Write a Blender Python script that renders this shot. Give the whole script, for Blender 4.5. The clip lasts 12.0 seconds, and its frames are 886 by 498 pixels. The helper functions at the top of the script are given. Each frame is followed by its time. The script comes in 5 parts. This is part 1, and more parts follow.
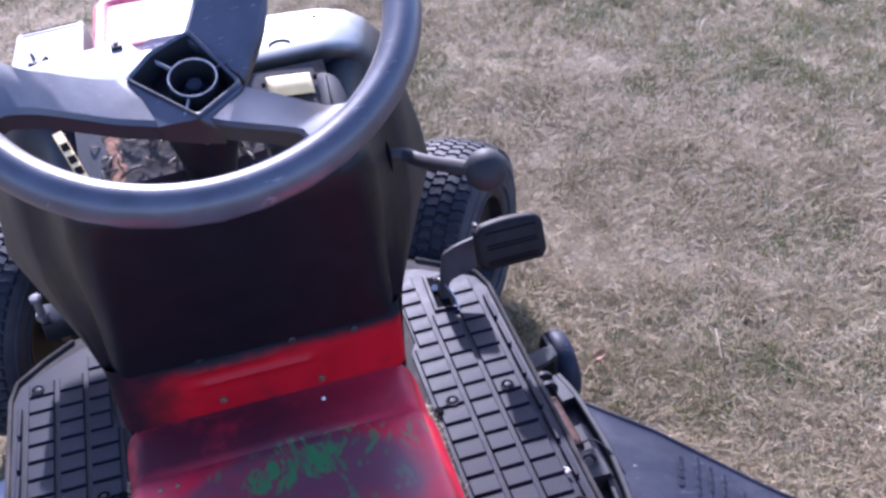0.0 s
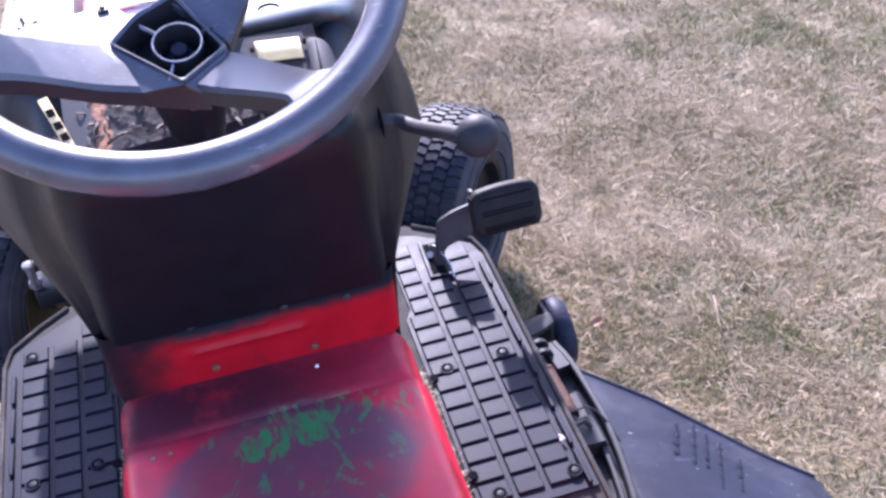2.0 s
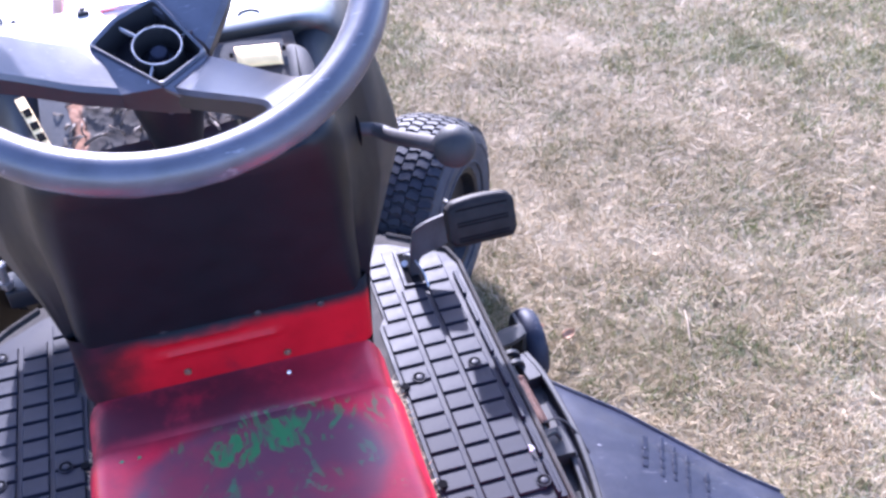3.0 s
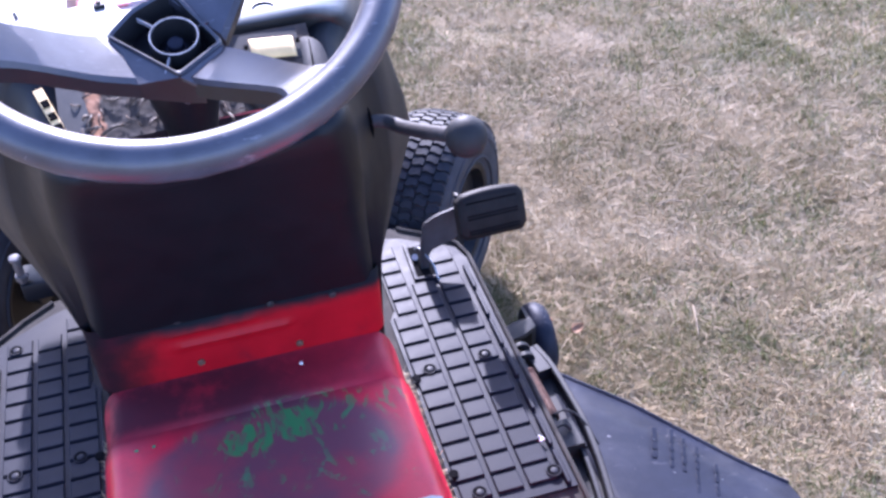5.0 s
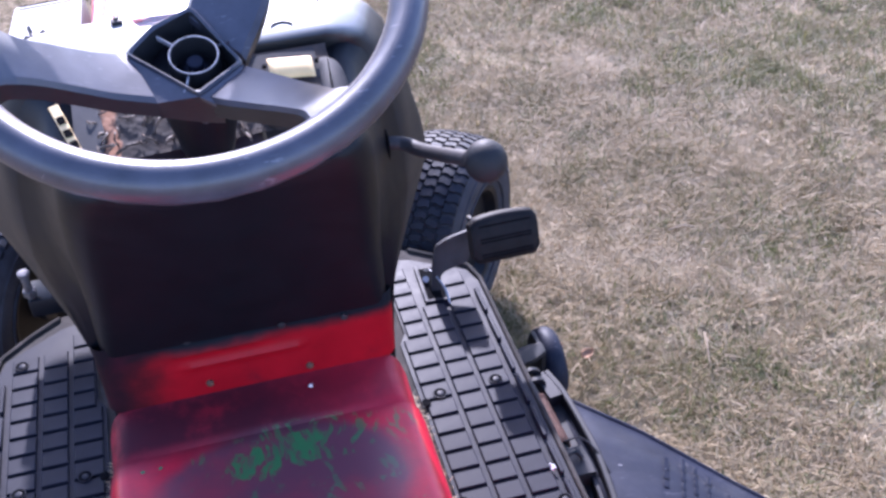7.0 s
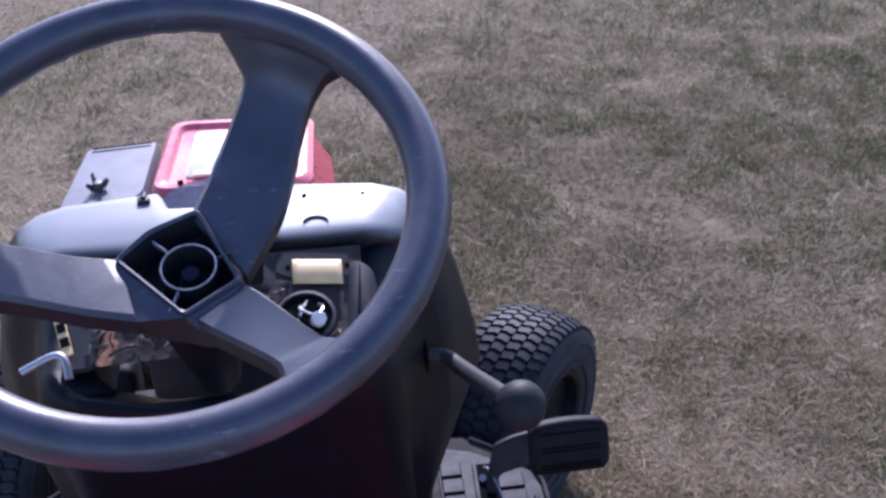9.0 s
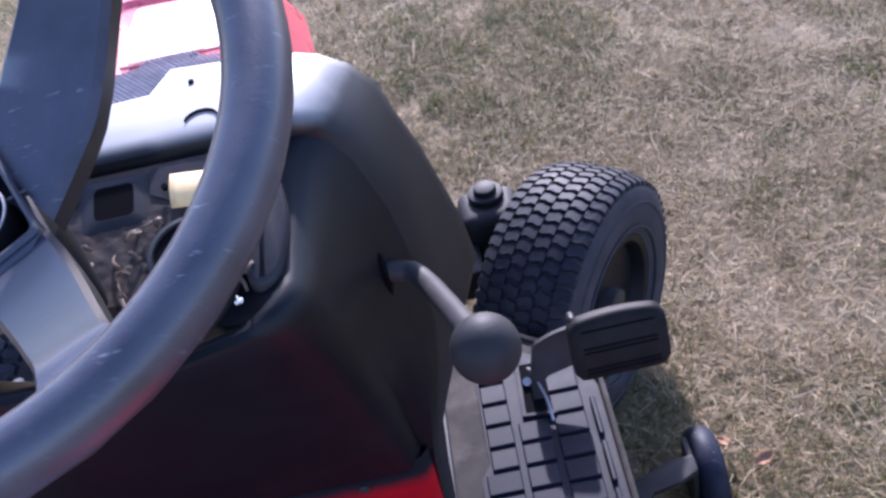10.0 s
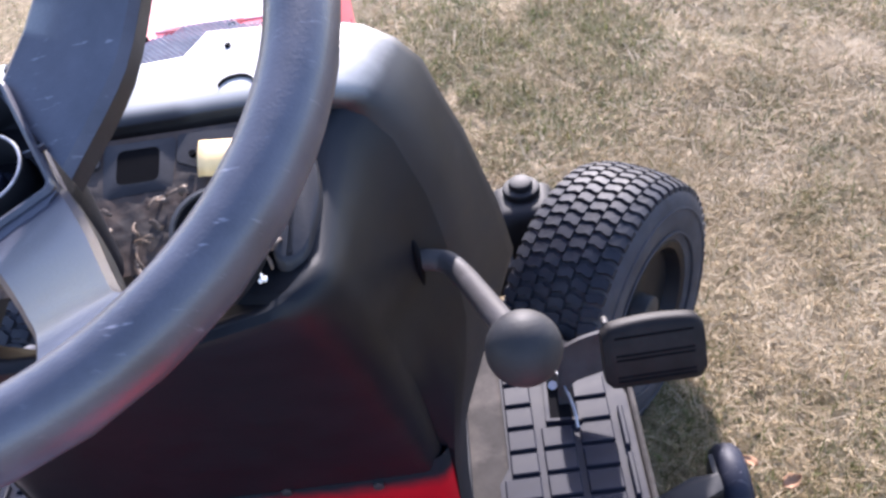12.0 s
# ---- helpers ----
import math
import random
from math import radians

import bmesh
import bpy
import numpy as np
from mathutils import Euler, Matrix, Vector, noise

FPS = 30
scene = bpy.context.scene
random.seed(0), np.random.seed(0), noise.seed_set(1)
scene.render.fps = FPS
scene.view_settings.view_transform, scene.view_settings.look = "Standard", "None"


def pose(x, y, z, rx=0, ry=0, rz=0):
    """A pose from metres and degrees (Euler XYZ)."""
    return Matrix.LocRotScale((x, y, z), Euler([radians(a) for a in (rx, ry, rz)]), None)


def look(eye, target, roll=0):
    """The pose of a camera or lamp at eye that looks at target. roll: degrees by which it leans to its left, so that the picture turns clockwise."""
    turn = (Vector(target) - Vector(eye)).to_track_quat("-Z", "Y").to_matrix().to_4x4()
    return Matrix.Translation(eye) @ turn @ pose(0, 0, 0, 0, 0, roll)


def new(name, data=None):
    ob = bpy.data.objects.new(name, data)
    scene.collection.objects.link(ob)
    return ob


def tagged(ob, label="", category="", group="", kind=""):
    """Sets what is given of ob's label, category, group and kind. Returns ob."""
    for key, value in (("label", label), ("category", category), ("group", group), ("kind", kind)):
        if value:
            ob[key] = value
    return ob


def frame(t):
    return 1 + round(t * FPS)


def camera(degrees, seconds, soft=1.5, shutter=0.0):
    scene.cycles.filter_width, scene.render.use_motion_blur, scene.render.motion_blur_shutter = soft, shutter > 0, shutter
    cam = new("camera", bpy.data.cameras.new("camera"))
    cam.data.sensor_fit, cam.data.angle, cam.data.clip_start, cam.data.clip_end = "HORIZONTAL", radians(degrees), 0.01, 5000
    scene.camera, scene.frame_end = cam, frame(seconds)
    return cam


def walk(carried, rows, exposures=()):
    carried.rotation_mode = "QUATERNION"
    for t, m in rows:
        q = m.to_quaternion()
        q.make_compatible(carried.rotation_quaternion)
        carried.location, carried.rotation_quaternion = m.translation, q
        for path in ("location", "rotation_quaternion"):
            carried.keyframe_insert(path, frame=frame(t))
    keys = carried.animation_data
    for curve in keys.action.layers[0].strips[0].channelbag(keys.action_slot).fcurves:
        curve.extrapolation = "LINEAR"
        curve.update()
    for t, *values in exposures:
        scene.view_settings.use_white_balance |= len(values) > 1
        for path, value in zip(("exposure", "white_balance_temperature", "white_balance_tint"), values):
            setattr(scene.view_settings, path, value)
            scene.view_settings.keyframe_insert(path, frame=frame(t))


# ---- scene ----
cam = camera(45.50, 12.0, soft=2.8)
ROWS = [
    (0, (-0.0045, -0.9482, 1.3210), (0.3603, 0.5778, 0.0807), -5.02),
    (0.5, (-0.0027, -0.9423, 1.3311), (0.2793, 0.5919, 0.0793), -5.13),
    (1, (-0.0001, -0.9396, 1.3147), (0.3188, 0.5534, 0.0227), -5.44),
    (1.5, (0.0135, -0.9454, 1.3117), (0.3756, 0.5399, 0.0222), -5.10),
    (2, (0.0095, -0.9413, 1.3148), (0.3526, 0.5474, 0.0239), -5.32),
    (2.5, (0.0094, -0.9491, 1.3049), (0.3827, 0.5150, -0.0055), -4.22),
    (3, (0.0078, -0.9472, 1.3173), (0.4017, 0.5402, 0.0397), -2.90),
    (5, (-0.0018, -0.9618, 1.3159), (0.3806, 0.5311, 0.0412), -3.21),
    (5.5, (-0.0066, -0.9640, 1.3210), (0.3659, 0.5496, 0.0679), -3.16),
    (6, (-0.0153, -0.9656, 1.3220), (0.3529, 0.5464, 0.0657), -2.66),
    (6.5, (-0.0139, -0.9646, 1.3188), (0.3599, 0.5493, 0.0664), -2.97),
    (7, (-0.0117, -0.9427, 1.3130), (0.3740, 0.5711, 0.0641), -2.21),
    (7.5, (-0.0040, -0.9212, 1.3635), (0.3651, 0.6981, 0.2492), -3.17),
    (7.7, (-0.0036, -0.9181, 1.3667), (0.3639, 0.7073, 0.2607), -3.31),
    (9.3, (0.1675, -0.7170, 1.2833), (0.2639, 0.9645, 0.2047), -3.29),
    (9.5, (0.2085, -0.6606, 1.2463), (0.2560, 0.9601, 0.0754), -7.54),
    (10, (0.2481, -0.5695, 1.1873), (0.1676, 0.9583, -0.1008), -13.84),
    (10.5, (0.2400, -0.5494, 1.1615), (0.1195, 0.9391, -0.1689), -14.06),
    (11, (0.2403, -0.5427, 1.1455), (0.1333, 0.9606, -0.1693), -11.78),
    (11.5, (0.2412, -0.5447, 1.1546), (0.1265, 0.9724, -0.1435), -11.38),
    (12, (0.2356, -0.5387, 1.1587), (0.1116, 0.9866, -0.1290), -10.98),
]
EXPOSURES = [
    (0.0, 1.74, 5340, 32), (1.0, 1.95, 5510, 32), (2.0, 2.18, 5540, 33), (2.5, 2.34, 5520, 33), (3.0, 2.54, 5390, 30), (5.5, 2.02, 5380, 32), (7.0, 1.88, 5500, 30), (7.5, 1.85, 5290, 27),
    (9.3, 0.74, 5370, 31), (9.6, 0.90, 5420, 30), (10.0, 1.57, 5570, 29), (10.5, 2.08, 5780, 29), (11.0, 2.14, 6210, 25), (12.0, 2.12, 6130, 23),
]
walk(cam, [(t, look(eye, target, roll)) for t, eye, target, roll in ROWS], EXPOSURES)

# ---- world and sun ----
SUN_ELEV, SUN_AZ = radians(30.5), radians(6)  # azimuth from +y, clockwise positive
world = bpy.data.worlds.new("sky")
scene.world = world
world.use_nodes = True
wn = world.node_tree
sky = wn.nodes.new("ShaderNodeTexSky")
sky.sky_type = "NISHITA"
sky.sun_disc = False
sky.sun_elevation = SUN_ELEV
sky.sun_rotation = SUN_AZ
wn.nodes["Background"].inputs["Strength"].default_value = 0.15
wn.links.new(sky.outputs["Color"], wn.nodes["Background"].inputs["Color"])
sun_data = bpy.data.lights.new("sun", "SUN")
sun_data.energy, sun_data.angle, sun_data.color = 3.7, radians(1.5), (1.0, 0.95, 0.88)
sun = new("sun", sun_data)
sun_from = Vector((math.cos(SUN_ELEV) * math.sin(SUN_AZ), math.cos(SUN_ELEV) * math.cos(SUN_AZ), math.sin(SUN_ELEV)))
sun.matrix_world = look(sun_from * 20, (0, 0, 0))


# ---- materials ----
def material(name, base, rough=0.5, metal=0.0, vary=0.25, scale=40.0, bump=0.15, bump_scale=400.0, stain=None, stain_amount=0.0, stain_scale=9.0, island=0.0, rough_vary=0.1, coat=0.0, spec=0.5):
    """A surface with two scales of colour variation, patchy stains and fine relief."""
    m = bpy.data.materials.new(name)
    m.use_nodes = True
    nt = m.node_tree
    b = nt.nodes["Principled BSDF"]
    b.inputs["Metallic"].default_value = metal
    b.inputs["Coat Weight"].default_value = coat
    b.inputs["Specular IOR Level"].default_value = spec
    tc = nt.nodes.new("ShaderNodeTexCoord")
    n1 = nt.nodes.new("ShaderNodeTexNoise")
    n1.inputs["Scale"].default_value = scale
    n1.inputs["Detail"].default_value = 6
    n1.inputs["Roughness"].default_value = 0.65
    nt.links.new(tc.outputs["Object"], n1.inputs["Vector"])
    ramp = nt.nodes.new("ShaderNodeMapRange")
    ramp.inputs["From Min"].default_value, ramp.inputs["From Max"].default_value = 0.3, 0.7
    ramp.inputs["To Min"].default_value, ramp.inputs["To Max"].default_value = 1 - vary, 1 + vary
    nt.links.new(n1.outputs["Fac"], ramp.inputs["Value"])
    mul = nt.nodes.new("ShaderNodeMix")
    mul.data_type, mul.blend_type = "RGBA", "MULTIPLY"
    mul.inputs["Factor"].default_value = 1
    mul.inputs["A"].default_value = (*base, 1)
    nt.links.new(ramp.outputs["Result"], mul.inputs["B"])
    colour = mul.outputs["Result"]
    if stain is not None:
        n2 = nt.nodes.new("ShaderNodeTexNoise")
        n2.inputs["Scale"].default_value = stain_scale
        n2.inputs["Detail"].default_value = 8
        n2.inputs["Roughness"].default_value = 0.7
        nt.links.new(tc.outputs["Object"], n2.inputs["Vector"])
        r2 = nt.nodes.new("ShaderNodeMapRange")
        r2.inputs["From Min"].default_value, r2.inputs["From Max"].default_value = 0.48, 0.68
        r2.inputs["To Max"].default_value = stain_amount
        nt.links.new(n2.outputs["Fac"], r2.inputs["Value"])
        mx = nt.nodes.new("ShaderNodeMix")
        mx.data_type = "RGBA"
        nt.links.new(r2.outputs["Result"], mx.inputs["Factor"])
        nt.links.new(colour, mx.inputs["A"])
        mx.inputs["B"].default_value = (*stain, 1)
        colour = mx.outputs["Result"]
    nt.links.new(colour, b.inputs["Base Color"])
    rr = nt.nodes.new("ShaderNodeMapRange")
    rr.inputs["To Min"].default_value, rr.inputs["To Max"].default_value = max(0.02, rough - rough_vary), min(1, rough + rough_vary)
    nt.links.new(n1.outputs["Fac"], rr.inputs["Value"])
    nt.links.new(rr.outputs["Result"], b.inputs["Roughness"])
    if bump:
        n3 = nt.nodes.new("ShaderNodeTexNoise")
        n3.inputs["Scale"].default_value = bump_scale
        n3.inputs["Detail"].default_value = 3
        nt.links.new(tc.outputs["Object"], n3.inputs["Vector"])
        bp = nt.nodes.new("ShaderNodeBump")
        bp.inputs["Strength"].default_value = bump
        bp.inputs["Distance"].default_value = 0.001
        nt.links.new(n3.outputs["Fac"], bp.inputs["Height"])
        nt.links.new(bp.outputs["Normal"], b.inputs["Normal"])
    return m


M_WHEEL = material("steering_plastic", (0.044, 0.045, 0.060), 0.36, spec=0.65, vary=0.3, scale=30, bump=0.15, bump_scale=700, stain=(0.070, 0.070, 0.092), stain_amount=0.4, stain_scale=14)
M_SCUFF = material("scuffed_plastic", (0.32, 0.31, 0.33), 0.45, vary=0.5, scale=160)
M_DULL = material("dull_zinc", (0.11, 0.105, 0.11), 0.5, 0.5, vary=0.35, scale=90, stain=(0.06, 0.045, 0.035), stain_amount=0.5, stain_scale=50)
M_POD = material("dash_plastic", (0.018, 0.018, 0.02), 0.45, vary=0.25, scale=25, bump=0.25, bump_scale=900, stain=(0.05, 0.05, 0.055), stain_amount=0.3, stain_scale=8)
M_RUBBER = material("tyre_rubber", (0.015, 0.017, 0.024), 0.60, spec=0.19, vary=0.35, scale=35, bump=0.3, bump_scale=500, stain=(0.06, 0.057, 0.055), stain_amount=0.3, stain_scale=12)
# dusty, and paler than the tread: sunlight is put into this colour
M_SIDEWALL = material("dusty_lit_sidewall", (0.034, 0.034, 0.041), 0.7, spec=0.2, vary=0.3, scale=30, bump=0.3, bump_scale=500, stain=(0.085, 0.080, 0.080), stain_amount=0.45, stain_scale=10)
M_MAT = material("mat_plastic", (0.0080, 0.0088, 0.0160), 0.50, spec=0.15, rough_vary=0.16, vary=0.3, scale=45, bump=0.05, bump_scale=500, stain=(0.032, 0.031, 0.034), stain_amount=0.3, stain_scale=16)
M_RED = material("red_paint", (0.50, 0.012, 0.018), 0.32, vary=0.15, scale=20, bump=0.08, stain=(0.05, 0.02, 0.03), stain_amount=0.25, stain_scale=7)
M_STEEL = material("bare_steel", (0.42, 0.42, 0.44), 0.45, 0.8, vary=0.3, scale=30, stain=(0.2, 0.12, 0.08), stain_amount=0.3)
M_PLATE = material("scuffed_seat_plate", (0.25, 0.25, 0.265), 0.5, 0.25, vary=0.25, scale=30, stain=(0.34, 0.20, 0.20), stain_amount=0.4, stain_scale=12)
M_BLACKSTEEL = material("black_painted_steel", (0.02, 0.02, 0.022), 0.5, spec=0.3, vary=0.3, scale=30, stain=(0.09, 0.06, 0.045), stain_amount=0.35)
M_CHUTE = material("chute_plastic", (0.0125, 0.0145, 0.026), 0.52, spec=0.16, vary=0.25, scale=20, stain=(0.055, 0.056, 0.066), stain_amount=0.3, stain_scale=11)
M_BOARD = material("board_plastic", (0.038, 0.034, 0.031), 0.75, spec=0.1, vary=0.3, scale=30, stain=(0.095, 0.082, 0.073), stain_amount=0.75, stain_scale=14)
M_ARM = material("worn_grey_steel", (0.040, 0.038, 0.041), 0.58, spec=0.22, vary=0.3, scale=40, stain=(0.04, 0.035, 0.033), stain_amount=0.5, stain_scale=18)
M_PEDAL = material("pedal_rubber", (0.0085, 0.0075, 0.0078), 0.55, spec=0.13, vary=0.35, scale=40, bump=0.2, bump_scale=500, stain=(0.03, 0.024, 0.022), stain_amount=0.4, stain_scale=14)
M_KNOB = material("knob_plastic", (0.016, 0.016, 0.018), 0.6, spec=0.22, vary=0.25, scale=30, stain=(0.035, 0.034, 0.035), stain_amount=0.4, stain_scale=16)
M_SOIL = material("soil_thatch", (0.20, 0.155, 0.10), 0.95, spec=0.1, vary=0.5, scale=60, bump=0.8, bump_scale=180, stain=(0.14, 0.135, 0.065), stain_amount=0.6, stain_scale=1.6)


def add_mask(m, build):
    """Lets build(nodes, coordinates, axes) give (factor, colour) or (factor, colour, roughness, specular level) layers that lie over a material's paint."""
    nt = m.node_tree
    b = nt.nodes["Principled BSDF"]
    tc = nt.nodes.new("ShaderNodeTexCoord")
    sep = nt.nodes.new("ShaderNodeSeparateXYZ")
    nt.links.new(tc.outputs["Object"], sep.inputs["Vector"])
    for fac, colour, *matt in build(nt, tc.outputs["Object"], sep):
        if matt:
            old = b.inputs["Roughness"].links[0].from_socket
            mr = nt.nodes.new("ShaderNodeMix")
            nt.links.new(fac, mr.inputs["Factor"])
            nt.links.new(old, mr.inputs["A"])
            mr.inputs["B"].default_value = matt[0]
            nt.links.new(mr.outputs["Result"], b.inputs["Roughness"])
        if len(matt) > 1:
            ms = nt.nodes.new("ShaderNodeMix")
            nt.links.new(fac, ms.inputs["Factor"])
            ms.inputs["A"].default_value = b.inputs["Specular IOR Level"].default_value
            if b.inputs["Specular IOR Level"].links:
                nt.links.new(b.inputs["Specular IOR Level"].links[0].from_socket, ms.inputs["A"])
            ms.inputs["B"].default_value = matt[1]
            nt.links.new(ms.outputs["Result"], b.inputs["Specular IOR Level"])
        src = b.inputs["Base Color"].links[0].from_socket
        mx = nt.nodes.new("ShaderNodeMix")
        mx.data_type = "RGBA"
        nt.links.new(fac, mx.inputs["Factor"])
        nt.links.new(src, mx.inputs["A"])
        mx.inputs["B"].default_value = (*colour, 1)
        nt.links.new(mx.outputs["Result"], b.inputs["Base Color"])


def math_node(nt, op, a, b=None, clamp=False):
    n = nt.nodes.new("ShaderNodeMath")
    n.operation, n.use_clamp = op, clamp
    for k, v in enumerate((a, b)):
        if v is None:
            continue
        if isinstance(v, (int, float)):
            n.inputs[k].default_value = v
        else:
            nt.links.new(v, n.inputs[k])
    return n.outputs[0]


def span(nt, v, a, b):
    """0 at a and 1 at b, smooth."""
    n = nt.nodes.new("ShaderNodeMapRange")
    n.interpolation_type = "SMOOTHSTEP"
    nt.links.new(v, n.inputs["Value"])
    n.inputs["From Min"].default_value, n.inputs["From Max"].default_value = a, b
    if a > b:
        n.inputs["From Min"].default_value, n.inputs["From Max"].default_value = b, a
        n.inputs["To Min"].default_value, n.inputs["To Max"].default_value = 1, 0
    return n.outputs["Result"]


def noise_node(nt, vec, scale, detail=5.0, rough=0.6):
    n = nt.nodes.new("ShaderNodeTexNoise")
    n.inputs["Scale"].default_value, n.inputs["Detail"].default_value, n.inputs["Roughness"].default_value = scale, detail, rough
    nt.links.new(vec, n.inputs["Vector"])
    return n.outputs["Fac"]


def oval(nt, vec, sep, cx, cy, rx, ry, wobble, scale):
    """1 inside a ragged oval on the flat top, 0 outside."""
    dx = math_node(nt, "DIVIDE", math_node(nt, "SUBTRACT", sep.outputs["X"], cx), rx)
    dy = math_node(nt, "DIVIDE", math_node(nt, "SUBTRACT", sep.outputs["Y"], cy), ry)
    d = math_node(nt, "SQRT", math_node(nt, "ADD", math_node(nt, "MULTIPLY", dx, dx), math_node(nt, "MULTIPLY", dy, dy)))
    d = math_node(nt, "ADD", d, math_node(nt, "MULTIPLY", math_node(nt, "SUBTRACT", noise_node(nt, vec, scale), 0.5), wobble))
    return span(nt, d, 1.12, 0.88)




def wheel_layers(nt, vec, sep):
    # pale rubs and scratches
    mp = nt.nodes.new("ShaderNodeMapping")
    mp.inputs["Scale"].default_value = (1.0, 4.5, 1.0)
    mp.inputs["Rotation"].default_value = (0, 0, 0.6)
    nt.links.new(vec, mp.inputs["Vector"])
    scratch = math_node(nt, "MULTIPLY", span(nt, noise_node(nt, mp.outputs["Vector"], 55, 4, 0.6), 0.61, 0.70), span(nt, noise_node(nt, vec, 11), 0.45, 0.58))
    yield math_node(nt, "MULTIPLY", scratch, 0.6), (0.26, 0.255, 0.29)
    yield math_node(nt, "MULTIPLY", span(nt, noise_node(nt, vec, 16, 6, 0.7), 0.56, 0.70), 0.45), (0.045, 0.042, 0.055)


add_mask(M_WHEEL, wheel_layers)


def chute_layers(nt, vec, sep):
    # dust specks and pale rubs
    yield math_node(nt, "MULTIPLY", span(nt, noise_node(nt, vec, 130, 2, 0.5), 0.72, 0.76), 0.6), (0.30, 0.29, 0.30)
    mp = nt.nodes.new("ShaderNodeMapping")
    mp.inputs["Scale"].default_value = (1.0, 3.5, 1.0)
    mp.inputs["Rotation"].default_value = (0, 0, -0.7)
    nt.links.new(vec, mp.inputs["Vector"])
    rub = math_node(nt, "MULTIPLY", span(nt, noise_node(nt, mp.outputs["Vector"], 40, 5, 0.7), 0.60, 0.70), span(nt, noise_node(nt, vec, 8), 0.45, 0.6))
    yield math_node(nt, "MULTIPLY", rub, 0.35), (0.10, 0.10, 0.115)


add_mask(M_CHUTE, chute_layers)
M_TUNNEL = material("tunnel_paint", (0.50, 0.010, 0.030), 0.36, spec=0.36, vary=0.18, scale=22, bump=0.08, stain=(0.16, 0.012, 0.035), stain_amount=0.4, stain_scale=9)


def tunnel_layers(nt, vec, sep):
    worn = oval(nt, vec, sep, -0.004, -0.162, 0.146, 0.102, 0.26, 12)
    worn = math_node(nt, "MULTIPLY", worn, math_node(nt, "ADD", math_node(nt, "MULTIPLY", span(nt, noise_node(nt, vec, 9), 0.35, 0.6), 0.22), 0.74))
    yield worn, (0.115, 0.040, 0.055), 0.42, 0.45
    # darker and duller by the tower's foot and along its far side
    foot_dark = math_node(nt, "MULTIPLY", span(nt, sep.outputs["Y"], -0.092, -0.055), math_node(nt, "ADD", math_node(nt, "MULTIPLY", span(nt, sep.outputs["X"], 0.19, -0.05), 0.55), 0.45))
    foot_dark = math_node(nt, "MULTIPLY", foot_dark, span(nt, noise_node(nt, vec, 14), 0.12, 0.55))
    yield math_node(nt, "MULTIPLY", foot_dark, 0.9), (0.020, 0.010, 0.016), 0.7, 0.08
    # green paint rubbed on in short curved strokes, dense in two blobs and thin towards the edge
    def strokes(turn, scale, a, b):
        bend = nt.nodes.new("ShaderNodeTexNoise")
        bend.inputs["Scale"].default_value, bend.inputs["Detail"].default_value = 13, 1
        nt.links.new(vec, bend.inputs["Vector"])
        off = nt.nodes.new("ShaderNodeMixRGB")
        off.blend_type = "LINEAR_LIGHT"
        off.inputs[0].default_value = 0.035
        nt.links.new(vec, off.inputs[1])
        nt.links.new(bend.outputs["Color"], off.inputs[2])
        mp = nt.nodes.new("ShaderNodeMapping")
        mp.vector_type = "POINT"
        mp.inputs["Rotation"].default_value = (0, 0, turn)
        mp.inputs["Scale"].default_value = (1.0, 0.24, 1.0)
        nt.links.new(off.outputs[0], mp.inputs["Vector"])
        return span(nt, noise_node(nt, mp.outputs["Vector"], scale, 4, 0.6), a, b)

    dense, sparse = strokes(0.15, 95, 0.44, 0.56), strokes(-0.25, 80, 0.53, 0.61)
    one = oval(nt, vec, sep, -0.030, -0.112, 0.031, 0.026, 0.8, 34)
    two = oval(nt, vec, sep, 0.024, -0.101, 0.027, 0.024, 0.9, 34)
    rim = oval(nt, vec, sep, 0.030, -0.098, 0.135, 0.034, 0.7, 18)
    wide = oval(nt, vec, sep, 0.015, -0.135, 0.135, 0.062, 0.6, 14)
    yield math_node(nt, "MULTIPLY", math_node(nt, "MULTIPLY", math_node(nt, "MAXIMUM", one, two), dense), 0.85), (0.022, 0.17, 0.050)
    yield math_node(nt, "MULTIPLY", math_node(nt, "MULTIPLY", rim, sparse), 0.65), (0.030, 0.15, 0.050)
    yield math_node(nt, "MULTIPLY", math_node(nt, "MULTIPLY", wide, strokes(0.5, 55, 0.57, 0.65)), 0.45), (0.030, 0.16, 0.060)
    tail = math_node(nt, "MULTIPLY", oval(nt, vec, sep, 0.03, -0.20, 0.12, 0.05, 1.5, 16), span(nt, noise_node(nt, vec, 33, 6, 0.7), 0.58, 0.66))
    yield math_node(nt, "MULTIPLY", tail, 0.55), (0.03, 0.17, 0.07)


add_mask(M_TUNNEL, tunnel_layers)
M_RISER = material("riser_paint", (0.31, 0.004, 0.010), 0.45, spec=0.18, vary=0.15, scale=22, bump=0.08)


